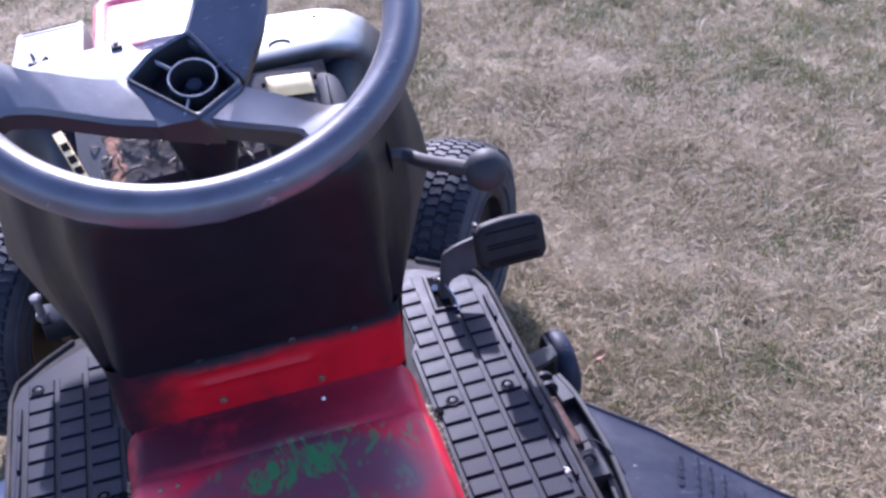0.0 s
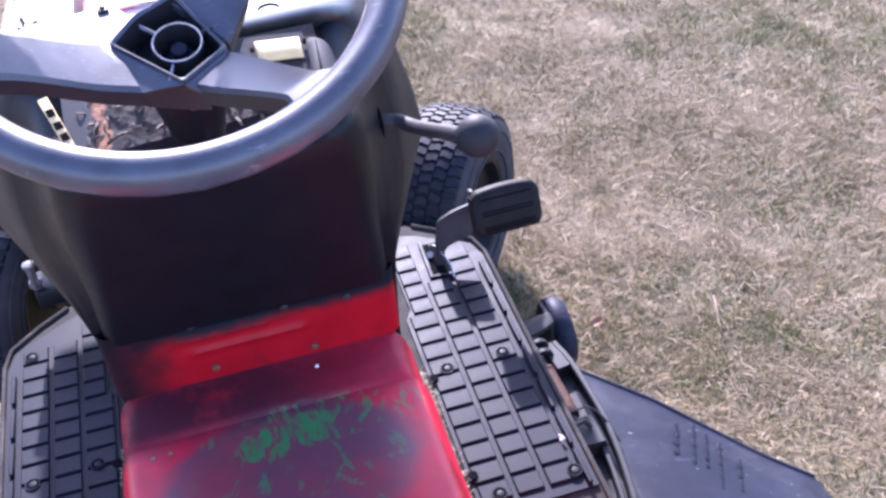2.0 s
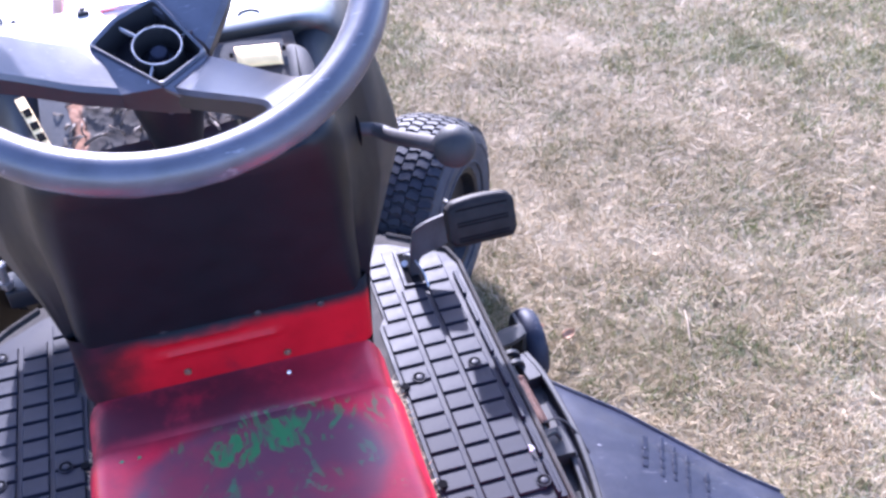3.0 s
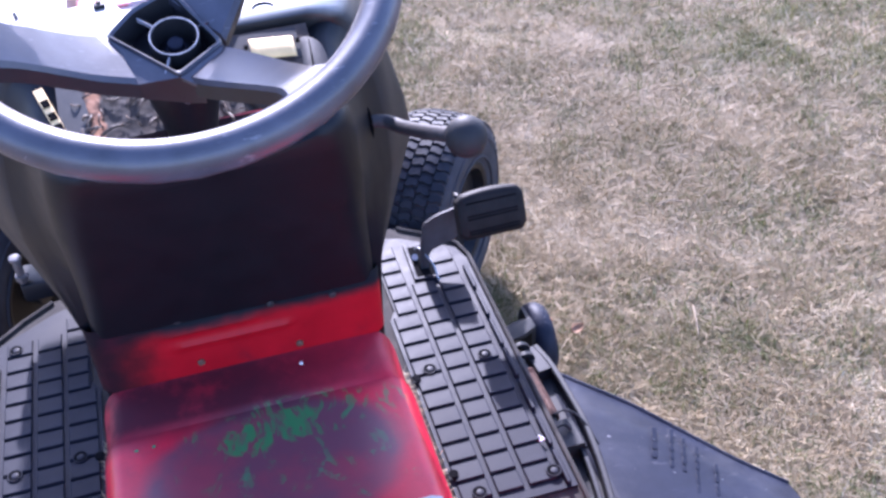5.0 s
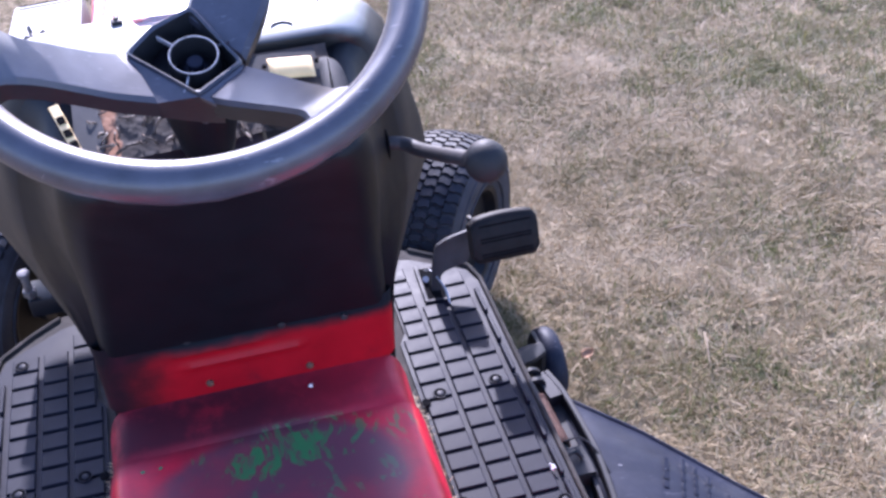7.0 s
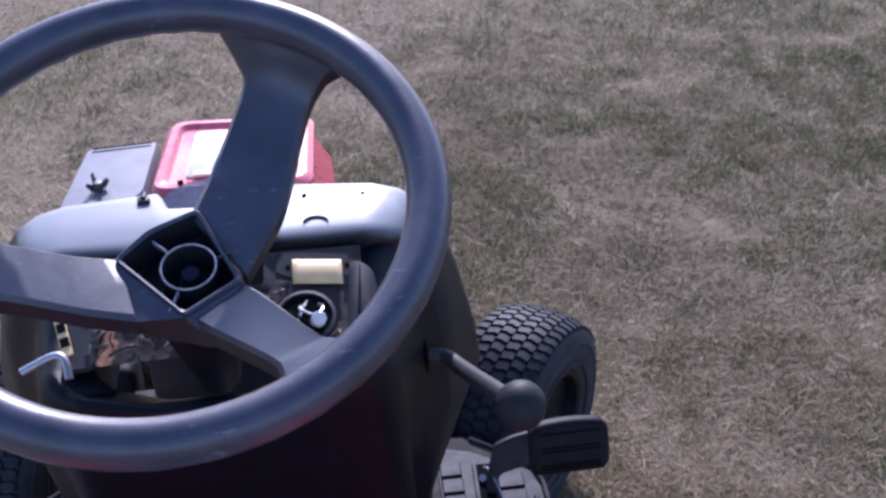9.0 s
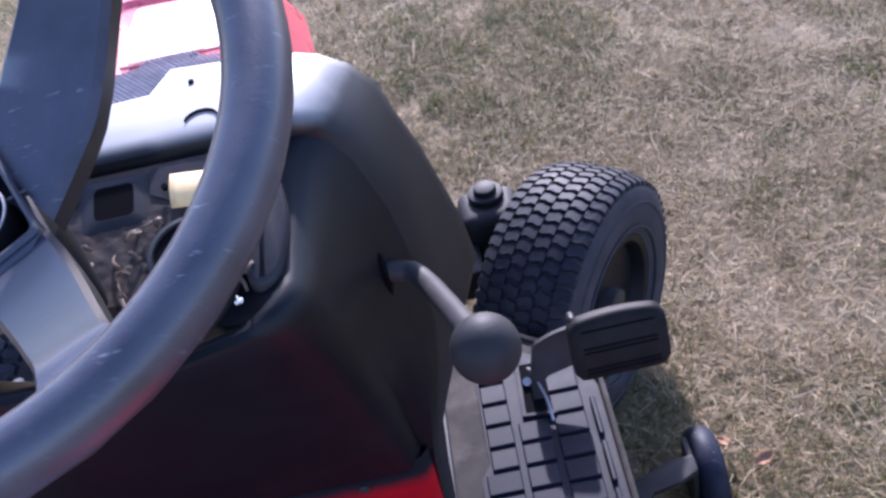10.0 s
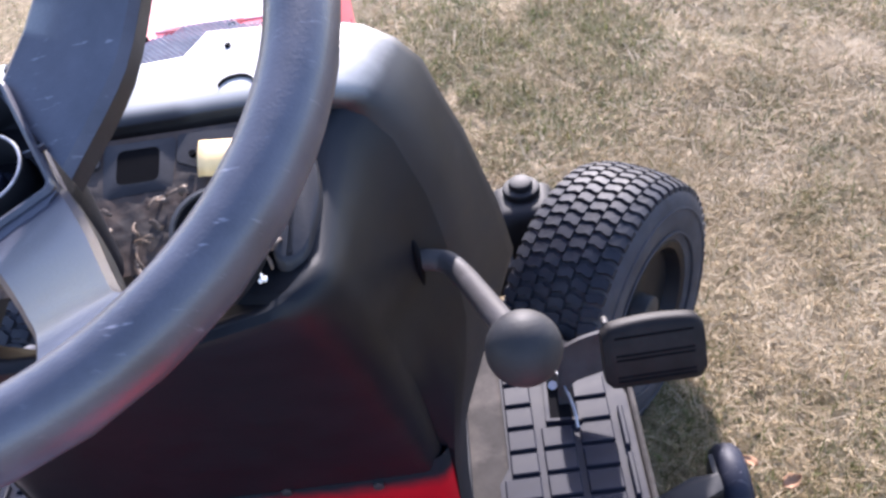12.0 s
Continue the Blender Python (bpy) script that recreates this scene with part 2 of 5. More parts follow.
def riser_layers(nt, vec, sep):
    edge = math_node(nt, "ADD", sep.outputs["Z"], math_node(nt, "MULTIPLY", math_node(nt, "SUBTRACT", noise_node(nt, vec, 25), 0.5), 0.02))
    yield span(nt, edge, 0.446, 0.468), (0.007, 0.010, 0.014), 0.7, 0.10
    side = math_node(nt, "ADD", sep.outputs["X"], math_node(nt, "MULTIPLY", math_node(nt, "SUBTRACT", noise_node(nt, vec, 12), 0.5), 0.12))
    yield math_node(nt, "MULTIPLY", span(nt, side, -0.085, -0.175), 0.97), (0.010, 0.007, 0.010), 0.7, 0.08
    yield math_node(nt, "MULTIPLY", span(nt, noise_node(nt, vec, 9), 0.55, 0.72), 0.6), (0.05, 0.008, 0.016)


add_mask(M_RISER, riser_layers)
M_TOWER = material("tower_spray_paint", (0.0030, 0.0042, 0.0070), 0.49, spec=0.24, vary=0.2, scale=25, bump=0.2, bump_scale=900, stain=(0.010, 0.004, 0.007), stain_amount=0.35, stain_scale=5.5)
M_COLLAR = material("collar_plastic", (0.0065, 0.0075, 0.0110), 0.50, vary=0.25, scale=25, bump=0.10, bump_scale=900, stain=(0.030, 0.030, 0.034), stain_amount=0.2, stain_scale=7, spec=0.36)


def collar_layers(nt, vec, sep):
    # sun glare on the crown put into the colour, pale on top
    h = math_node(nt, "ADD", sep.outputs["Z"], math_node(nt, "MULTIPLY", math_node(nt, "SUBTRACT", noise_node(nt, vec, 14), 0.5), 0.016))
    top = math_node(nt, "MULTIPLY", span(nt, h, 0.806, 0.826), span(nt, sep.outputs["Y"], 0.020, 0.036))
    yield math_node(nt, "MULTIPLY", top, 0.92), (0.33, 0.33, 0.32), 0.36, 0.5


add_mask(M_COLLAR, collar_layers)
M_PANEL = material("panel_plastic", (0.018, 0.0185, 0.023), 0.5, spec=0.24, vary=0.25, scale=30, bump=0.15, bump_scale=700, stain=(0.06, 0.06, 0.064), stain_amount=0.3, stain_scale=12)
M_VINYL = material("cracked_vinyl", (0.040, 0.033, 0.031), 0.6, spec=0.18, vary=0.4, scale=50, bump=0.35, bump_scale=220, stain=(0.10, 0.06, 0.042), stain_amount=0.6, stain_scale=26)


def vinyl_layers(nt, vec, sep):
    e = math_node(nt, "ADD", sep.outputs["X"], math_node(nt, "MULTIPLY", math_node(nt, "SUBTRACT", noise_node(nt, vec, 60), 0.5), 0.03))
    band = math_node(nt, "MULTIPLY", span(nt, e, -0.108, -0.102), span(nt, e, -0.090, -0.096))
    yield math_node(nt, "MULTIPLY", band, 0.9), (0.42, 0.20, 0.11)


add_mask(M_VINYL, vinyl_layers)
M_FLAKE = material("vinyl_flake", (0.07, 0.052, 0.042), 0.55, spec=0.2, vary=0.4, scale=80, stain=(0.3, 0.2, 0.13), stain_amount=0.6, stain_scale=60)
M_STICKER = material("yellowed_label", (0.84, 0.60, 0.29), 0.5, vary=0.12, scale=40, bump=0.1, stain=(0.75, 0.48, 0.2), stain_amount=0.35, stain_scale=30)
M_WHITE = material("white_plastic", (0.75, 0.74, 0.70), 0.4, vary=0.1, scale=30)
# near-black for dark parts, and laid flat as the shade in holes and slots
M_DARK = material("hole_dark", (0.005, 0.005, 0.006), 0.9, spec=0.03, vary=0.2)
M_CHROME = material("zinc_bolt", (0.6, 0.6, 0.6), 0.28, 0.9, vary=0.25, scale=90, stain=(0.25, 0.15, 0.09), stain_amount=0.35, stain_scale=60)
M_RUST = material("rusty_spring", (0.12, 0.055, 0.035), 0.7, 0.2, vary=0.5, scale=120)
M_HOUSING = material("housing_red", (0.62, 0.12, 0.14), 0.28, vary=0.15, scale=20, bump=0.1, stain=(0.55, 0.2, 0.2), stain_amount=0.3, stain_scale=10)
M_LABEL = material("faded_label", (0.80, 0.74, 0.71), 0.35, vary=0.12, scale=30, stain=(0.6, 0.4, 0.4), stain_amount=0.3)
M_GREYBOX = material("air_box_plastic", (0.16, 0.16, 0.17), 0.40, vary=0.2, scale=25, stain=(0.15, 0.15, 0.15), stain_amount=0.4, stain_scale=8)
M_DECK = material("deck_paint", (0.30, 0.28, 0.32), 0.45, vary=0.35, scale=18, stain=(0.06, 0.05, 0.05), stain_amount=0.5, stain_scale=12)
M_FENDER = material("fender_paint", (0.55, 0.02, 0.03), 0.28, vary=0.12, scale=20, bump=0.06, stain=(0.7, 0.6, 0.6), stain_amount=0.25, stain_scale=18)


def grass_material(name, stops, patch=0.5):
    m = bpy.data.materials.new(name)
    m.use_nodes = True
    nt = m.node_tree
    b = nt.nodes["Principled BSDF"]
    b.inputs["Roughness"].default_value = 0.6
    b.inputs["Specular IOR Level"].default_value = 0.3
    tc = nt.nodes.new("ShaderNodeTexCoord")
    geo = nt.nodes.new("ShaderNodeNewGeometry")
    big = noise_node(nt, tc.outputs["Object"], 1.5, 5, 0.65)
    mid = noise_node(nt, tc.outputs["Object"], 9.0, 3, 0.6)
    v = math_node(nt, "ADD", math_node(nt, "ADD", math_node(nt, "MULTIPLY", geo.outputs["Random Per Island"], 0.62), 0.19), math_node(nt, "MULTIPLY", math_node(nt, "SUBTRACT", big, 0.5), patch * 3.2))
    v = math_node(nt, "ADD", v, math_node(nt, "MULTIPLY", math_node(nt, "SUBTRACT", mid, 0.5), patch * 2.1))
    v = math_node(nt, "ADD", v, 0.04 if patch > 0.4 else 0.0)
    gsep = nt.nodes.new("ShaderNodeSeparateXYZ")
    nt.links.new(tc.outputs["Object"], gsep.inputs["Vector"])
    # the lawn is greener away from the worn strip
    v = math_node(nt, "SUBTRACT", v, math_node(nt, "MULTIPLY", span(nt, gsep.outputs["Y"], 1.3, 2.8), 0.16))
    ramp = nt.nodes.new("ShaderNodeValToRGB")
    el = ramp.color_ramp.elements
    while len(el) < len(stops):
        el.new(0.5)
    for e, (p, c) in zip(el, stops):
        e.position, e.color = p, (*c, 1)
    nt.links.new(v, ramp.inputs["Fac"])
    nt.links.new(ramp.outputs["Color"], b.inputs["Base Color"])
    tr = nt.nodes.new("ShaderNodeBsdfTranslucent")
    nt.links.new(ramp.outputs["Color"], tr.inputs["Color"])
    mix = nt.nodes.new("ShaderNodeMixShader")
    mix.inputs[0].default_value = 0.4
    nt.links.new(b.outputs["BSDF"], mix.inputs[1])
    nt.links.new(tr.outputs["BSDF"], mix.inputs[2])
    nt.links.new(mix.outputs[0], nt.nodes["Material Output"].inputs["Surface"])
    return m


M_GRASS = grass_material("dry_grass", [(0.0, (0.105, 0.100, 0.036)), (0.18, (0.185, 0.150, 0.068)), (0.36, (0.295, 0.222, 0.120)), (0.6, (0.385, 0.300, 0.180)), (0.85, (0.475, 0.385, 0.250)), (1.0, (0.54, 0.46, 0.325))])
M_GREENGRASS = grass_material("green_grass", [(0.0, (0.070, 0.088, 0.026)), (0.4, (0.110, 0.125, 0.042)), (0.75, (0.165, 0.165, 0.062)), (1.0, (0.25, 0.21, 0.095))], 0.3)
M_STRAW = grass_material("bleached_straw", [(0.0, (0.33, 0.255, 0.160)), (0.5, (0.46, 0.37, 0.245)), (1.0, (0.57, 0.48, 0.355))], 0.2)


# ---- mesh helpers ----
def mesh_object(name, bm, mat, parent=None, label="", smooth=True):
    me = bpy.data.meshes.new(name)
    bmesh.ops.recalc_face_normals(bm, faces=bm.faces)
    bm.to_mesh(me)
    bm.free()
    if mat is not None:
        me.materials.append(mat)
    if smooth:
        for p in me.polygons:
            p.use_smooth = True
        me.set_sharp_from_angle(angle=radians(38))
    ob = new(name, me)
    if parent is not None:
        ob.parent = parent
    if label:
        ob["label"] = label
    return ob


def part(name, bm, mat, parent, label="", smooth=True):
    return mesh_object(name, bm, mat, parent, label, smooth)


def box(bm, sx, sy, sz, m=Matrix(), bevel=0.0, segs=2):
    r = bmesh.ops.create_cube(bm, size=1.0, matrix=m @ Matrix.Diagonal((sx, sy, sz, 1)))
    if bevel:
        edges = list({e for v in r["verts"] for e in v.link_edges})
        bmesh.ops.bevel(bm, geom=edges, offset=bevel, segments=segs, profile=0.5, affect="EDGES")
    return bm


def cyl(bm, r, h, m=Matrix(), n=24, r2=None, bevel=0.0):
    res = bmesh.ops.create_cone(bm, cap_ends=True, segments=n, radius1=r, radius2=r if r2 is None else r2, depth=h, matrix=m)
    if bevel:
        caps = [f for f in {f for v in res["verts"] for f in v.link_faces} if len(f.verts) > 4]
        bmesh.ops.bevel(bm, geom=list({e for f in caps for e in f.edges}), offset=bevel, segments=2, profile=0.5, affect="EDGES")
    return bm


def loft(bm, rings, closed=True, caps=(False, False)):
    """Quads between rings of equally many points."""
    vs = [[bm.verts.new(p) for p in ring] for ring in rings]
    n = len(vs[0])
    for a, b in zip(vs, vs[1:]):
        for i in range(n if closed else n - 1):
            j = (i + 1) % n
            bm.faces.new((a[i], a[j], b[j], b[i]))
    if caps[0]:
        bm.faces.new(vs[0][::-1])
    if caps[1]:
        bm.faces.new(vs[-1])
    return vs


def spline(points, steps=8):
    """Catmull-Rom through the points."""
    pts = [Vector(p) for p in points]
    pts = [2 * pts[0] - pts[1], *pts, 2 * pts[-1] - pts[-2]]
    out = []
    for k in range(1, len(pts) - 2):
        p0, p1, p2, p3 = pts[k - 1 : k + 3]
        for i in range(steps):
            t = i / steps
            out.append(0.5 * ((2 * p1) + (p2 - p0) * t + (2 * p0 - 5 * p1 + 4 * p2 - p3) * t * t + (3 * p1 - p0 - 3 * p2 + p3) * t ** 3))
    out.append(pts[-2])
    return out


def tube(bm, points, radius, n=12, caps=True):
    """A round bar along a line; radius a number or one for each point."""
    pts = [Vector(p) for p in points]
    rad = radius if isinstance(radius, (list, tuple)) else [radius] * len(pts)
    rings, up = [], Vector((0, 0, 1))
    for i, p in enumerate(pts):
        d = (pts[min(i + 1, len(pts) - 1)] - pts[max(i - 1, 0)]).normalized()
        if abs(d.dot(up)) > 0.95:
            up = Vector((0, 1, 0)) if abs(d.y) < 0.9 else Vector((1, 0, 0))
        u = d.cross(up).normalized()
        v = u.cross(d).normalized()
        up = v
        rings.append([p + rad[i] * (math.cos(a) * u + math.sin(a) * v) for a in (2 * math.pi * k / n for k in range(n))])
    loft(bm, rings, True, (caps, caps))
    return bm


def slab(bm, outline, z0, z1, bevel=0.0):
    """A plate with that outline (x, y), from z0 up to z1."""
    lo = [bm.verts.new((x, y, z0)) for x, y in outline]
    hi = [bm.verts.new((x, y, z1)) for x, y in outline]
    n = len(lo)
    faces = [bm.faces.new(hi), bm.faces.new(lo[::-1])]
    for i in range(n):
        j = (i + 1) % n
        faces.append(bm.faces.new((lo[i], lo[j], hi[j], hi[i])))
    if bevel:
        bmesh.ops.bevel(bm, geom=list(faces[0].edges), offset=bevel, segments=2, profile=0.5, affect="EDGES")
    return bm


def empty(name, m=Matrix(), parent=None):
    ob = new(name)
    ob.empty_display_size = 0.1
    ob.matrix_basis = m
    if parent is not None:
        ob.parent = parent
    return ob


XC = -0.010  # the tractor's centre line

# ---- ground: one sheet, fine near the tractor and wide far off ----
def axis_steps(lo, hi, n, far):
    inner = np.linspace(lo, hi, n)
    out = np.geomspace(0.3, far, 14)
    return np.concatenate([lo - out[::-1], inner, hi + out])


bm = bmesh.new()
gx, gy = axis_steps(-1.6, 2.8, 90, 600), axis_steps(-1.4, 4.0, 100, 600)


def lie(x, y):
    """The lie of the land."""
    p = Vector((x, y, 0))
    k = max(0.0, 1 - 0.1 * max(abs(x), abs(y)))
    return -0.010 + k * (0.010 * noise.noise(p * 1.7) + 0.005 * noise.noise(p * 6))


grid_v = [[bm.verts.new((x, y, lie(x, y))) for x in gx] for y in gy]
for r0, r1 in zip(grid_v, grid_v[1:]):
    for k in range(len(gx) - 1):
        bm.faces.new((r0[k], r0[k + 1], r1[k + 1], r1[k]))
ground = mesh_object("ground", bm, M_SOIL)
tagged(ground, "dry brown lawn soil under worn thatch", "ground", kind="structure")


def blades(name, mat, xy, length, width, lift, label, seed):
    """Grass as one mesh: a bent, tapered strip for each root point."""
    rng = np.random.default_rng(seed)
    n = len(xy)
    L = rng.uniform(*length, n)
    W = rng.uniform(*width, n) / 2
    th = rng.uniform(0, 2 * np.pi, n)
    up = np.radians(rng.triangular(*lift, n))
    bend = rng.uniform(-0.9, 0.2, n)
    side = rng.uniform(-0.5, 0.5, n)
    d = np.stack([np.cos(th), np.sin(th)], 1)
    p = np.stack([-d[:, 1], d[:, 0]], 1)
    z0 = -0.010 + rng.uniform(-0.002, 0.006, n)
    root = np.c_[xy, z0]
    mid = np.c_[xy + d * (0.5 * L * np.cos(up))[:, None], z0 + 0.5 * L * np.sin(up)]
    up2 = up + bend
    tip = mid + np.c_[d * (0.5 * L * np.cos(up2))[:, None] + p * (0.4 * L * side)[:, None], 0.5 * L * np.sin(up2)]
    tip[:, 2] = np.maximum(tip[:, 2], z0 + 0.001)
    tw = rng.uniform(-0.6, 0.6, n)
    off = np.c_[p * np.cos(tw)[:, None], np.sin(tw)] * W[:, None]
    verts = np.stack([root - off, root + off, mid + off * 0.85, mid - off * 0.85, tip], 1).reshape(-1, 3)
    base = np.arange(n)[:, None] * 5
    loops = (base + np.array([0, 1, 2, 3, 3, 2, 4])).ravel()
    me = bpy.data.meshes.new(name)
    me.vertices.add(len(verts))
    me.vertices.foreach_set("co", verts.ravel().astype(np.float32))
    me.loops.add(len(loops))
    me.loops.foreach_set("vertex_index", loops.astype(np.int32))
    me.polygons.add(2 * n)
    starts = (np.arange(n)[:, None] * 7 + np.array([0, 4])).ravel()
    me.polygons.foreach_set("loop_start", starts.astype(np.int32))
    me.update(calc_edges=True)
    me.materials.append(mat)
    ob = new(name, me)
    tagged(ob, label, "grass", kind="stuff")
    return ob


rng = np.random.default_rng(5)


def scatter(n, x0, x1, y0, y1):
    return np.c_[rng.uniform(x0, x1, n), rng.uniform(y0, y1, n)]


GREEN_SPOTS = [(1.19, 1.57, 0.28), (1.57, 1.80, 0.45), (1.98, 1.84, 0.5), (1.68, 1.36, 0.35), (0.72, 1.86, 0.22), (1.27, 1.08, 0.22), (1.50, 0.91, 0.25), (0.625, 0.242, 0.12), (0.70, 0.16, 0.12), (0.77, -0.19, 0.14), (0.90, 0.07, 0.16), (0.26, 1.33, 0.14), (0.20, 1.60, 0.18), (0.41, 0.39, 0.08), (0.53, 1.45, 0.16), (0.37, 1.13, 0.14), (-0.9, 2.5, 0.5), (0.99, 1.66, 0.18), (-0.62, 0.22, 0.2), (-0.55, 0.30, 0.15), (1.3, 2.9, 0.7), (2.3, 2.6, 0.8), (1.0, 0.45, 0.12), (1.15, 0.10, 0.16)]


def clump(xy, size, seed):
    """Smooth noise from 0 to 1 over the lawn, with clumps of that size."""
    g = np.random.default_rng(seed).random((256, 256))
    u, v = (xy[:, 0] + 40) / size, (xy[:, 1] + 40) / size
    a, b = np.floor(u).astype(int), np.floor(v).astype(int)
    f, h = u - a, v - b
    f, h = f * f * (3 - 2 * f), h * h * (3 - 2 * h)
    at = lambda p, q: g[p % 256, q % 256]
    return (at(a, b) * (1 - f) + at(a + 1, b) * f) * (1 - h) + (at(a, b + 1) * (1 - f) + at(a + 1, b + 1) * f) * h


def thinned(xy, seed, floor=0.15):
    """Leaves gaps and thick clumps in an even scatter."""
    k = 0.55 * clump(xy, 0.055, seed) + 0.45 * clump(xy, 0.13, seed + 1)
    keep = np.clip((k - 0.30) / 0.32, 0, 1) * (1 - floor) + floor
    return xy[rng.random(len(xy)) < keep]


near = rng.normal((0.80, 0.32), (0.36, 0.46), (190000, 2))
middle = rng.normal((0.80, 1.15), (0.62, 0.75), (190000, 2))
wide = rng.normal((0.70, 1.5), (1.3, 1.4), (130000, 2))
dry = thinned(np.concatenate([near, middle, wide, scatter(60000, -3.5, 4.5, -3.5, 5.5)]), 41)
blades("dry_grass", M_GRASS, dry, (0.018, 0.056), (0.0009, 0.0023), (0, 14, 58), "short dry tan and olive lawn grass", 11)
green = np.concatenate([np.c_[rng.normal(x, r * 0.75, int(13000 * r * (1 + 1.0 * r))), rng.normal(y, r * 0.75, int(13000 * r * (1 + 1.0 * r)))] for x, y, r in GREEN_SPOTS] + [scatter(8000, -0.6, 2.4, -0.4, 3.4)])
green = thinned(green, 57, 0.12)
sprigs = np.repeat(np.concatenate([scatter(170, 0.38, 1.5, -0.35, 1.3), scatter(330, -0.8, 2.6, -0.3, 3.6)]), 40, axis=0)
sprigs = sprigs + rng.normal(0, 0.022, sprigs.shape)
blades("green_grass", M_GREENGRASS, np.concatenate([green, sprigs]), (0.015, 0.044), (0.0010, 0.0026), (14, 44, 82), "thin green blades in the dry lawn", 12)
PALE_SPOTS = [(0.926, 1.232, 0.034, 6000), (0.875, 1.06, 0.05, 900), (1.295, 1.909, 0.05, 900), (1.40, 1.78, 0.04, 700), (0.90, 1.12, 0.07, 700), (0.854, 0.532, 0.06, 600), (0.843, 0.37, 0.06, 600), (0.642, 0.378, 0.04, 400), (0.75, 0.62, 0.10, 700), (0.62, 0.50, 0.10, 700), (0.72, 0.20, 0.09, 400)]
tufts = np.repeat(np.concatenate([scatter(260, 0.3, 1.4, -0.35, 1.3), scatter(200, 0.42, 1.15, 0.15, 1.0), scatter(260, -0.8, 2.4, -0.3, 3.4)]), 60, axis=0)
tufts = tufts + rng.normal(0, 0.020, tufts.shape)
straw = np.concatenate([np.c_[rng.normal(x, r * 0.7, n), rng.normal(y, r * 0.7, n)] for x, y, r, n in PALE_SPOTS] + [tufts, scatter(9000, 0.25, 1.5, -0.4, 1.5), scatter(4000, -1.0, 2.5, -0.4, 3.6)])
blades("bleached_straw", M_STRAW, straw, (0.026, 0.080), (0.0010, 0.0022), (0, 9, 32), "bleached straw lying on the lawn", 13)
strands = np.concatenate([scatter(1500, 0.3, 1.5, -0.35, 1.4), scatter(900, -0.8, 2.4, -0.3, 3.4)])
blades("long_straw", M_STRAW, strands, (0.06, 0.13), (0.0014, 0.0026), (0, 6, 22), "long loose straws lying across the lawn", 14)

# a few loose sticks and fallen leaves
M_STICK = material("dry_stick", (0.24, 0.18, 0.115), 0.8, vary=0.3, scale=200)
M_LEAFBROWN = material("dead_leaf", (0.30, 0.15, 0.07), 0.7, vary=0.4, scale=150)
for x, y, a, ln in ((0.753, 0.225, 70, 0.075), (1.057, 1.589, 110, 0.07), (0.907, 2.044, 60, 0.07), (0.858, 0.545, -4, 0.055), (0.414, 1.958, 75, 0.045)):
    bm = bmesh.new()
    c, s_ = math.cos(radians(a)), math.sin(radians(a))
    tube(bm, spline([(x - c * ln / 2, y - s_ * ln / 2, 0.018), (x, y + 0.002, 0.024), (x + c * ln / 2, y + s_ * ln / 2, 0.017)], 4), 0.0016, 6)
    tagged(mesh_object("dry_stick", bm, M_STICK), "short pale dry stalk lying on the lawn", "stick", "loose stalks")


def dead_leaf(x, y, a, size):
    bm = bmesh.new()
    m = pose(x, y, 0.026, 12, -9, a)
    rows_ = []
    for t, w in ((0, 0.05), (0.25, 0.32), (0.55, 0.36), (0.8, 0.2), (1, 0.03)):
        rows_.append([m @ Vector((size * (t - 0.5), size * w * k, size * 0.16 * (k * k) + size * 0.1 * (t - 0.5) ** 2)) for k in (-1, -0.5, 0, 0.5, 1)])
    loft(bm, rows_, False)
    ob = mesh_object("dead_leaf", bm, M_LEAFBROWN)
    md = ob.modifiers.new("thick", "SOLIDIFY")
    md.thickness = 0.0006
    tagged(ob, "curled brown dead leaf lying on the lawn", "leaf", "fallen leaves")


dead_leaf(0.545, 0.262, 20, 0.028)
dead_leaf(0.502, 0.30, 140, 0.022)

# ---- the tractor ----
tractor = empty("lawn_tractor")
tagged(tractor, "old red riding lawn tractor with faded black plastic dash", "lawn tractor")

# steering wheel, in its own tilted frame
WHEEL = pose(-0.0125, -0.1464, 0.9673, 24.1)
HUB = WHEEL.inverted() @ pose(-0.017, -0.115, 0.949, 22.2)  # the dished hub sits a little ahead of the rim
steering = empty("steering_wheel", WHEEL, tractor)
RW, RT = 0.1792, 0.0158
bm = bmesh.new()
rings = []
for k in range(120):
    a = 2 * math.pi * k / 120
    c, s_ = math.cos(a), math.sin(a)
    ring = []
    for j in range(24):
        b = 2 * math.pi * j / 24
        grip = 1 - 0.10 * max(0.0, math.sin(b) * -1) * abs(math.sin(18 * a))
        q = RT * grip
        ring.append(((RW + q * math.cos(b)) * c, (RW + q * math.cos(b)) * s_, q * 1.08 * math.sin(b)))
    rings.append(ring)
loft(bm, rings + [rings[0]], True)
bmesh.ops.remove_doubles(bm, verts=bm.verts, dist=1e-5)
part("rim", bm, M_WHEEL, steering)


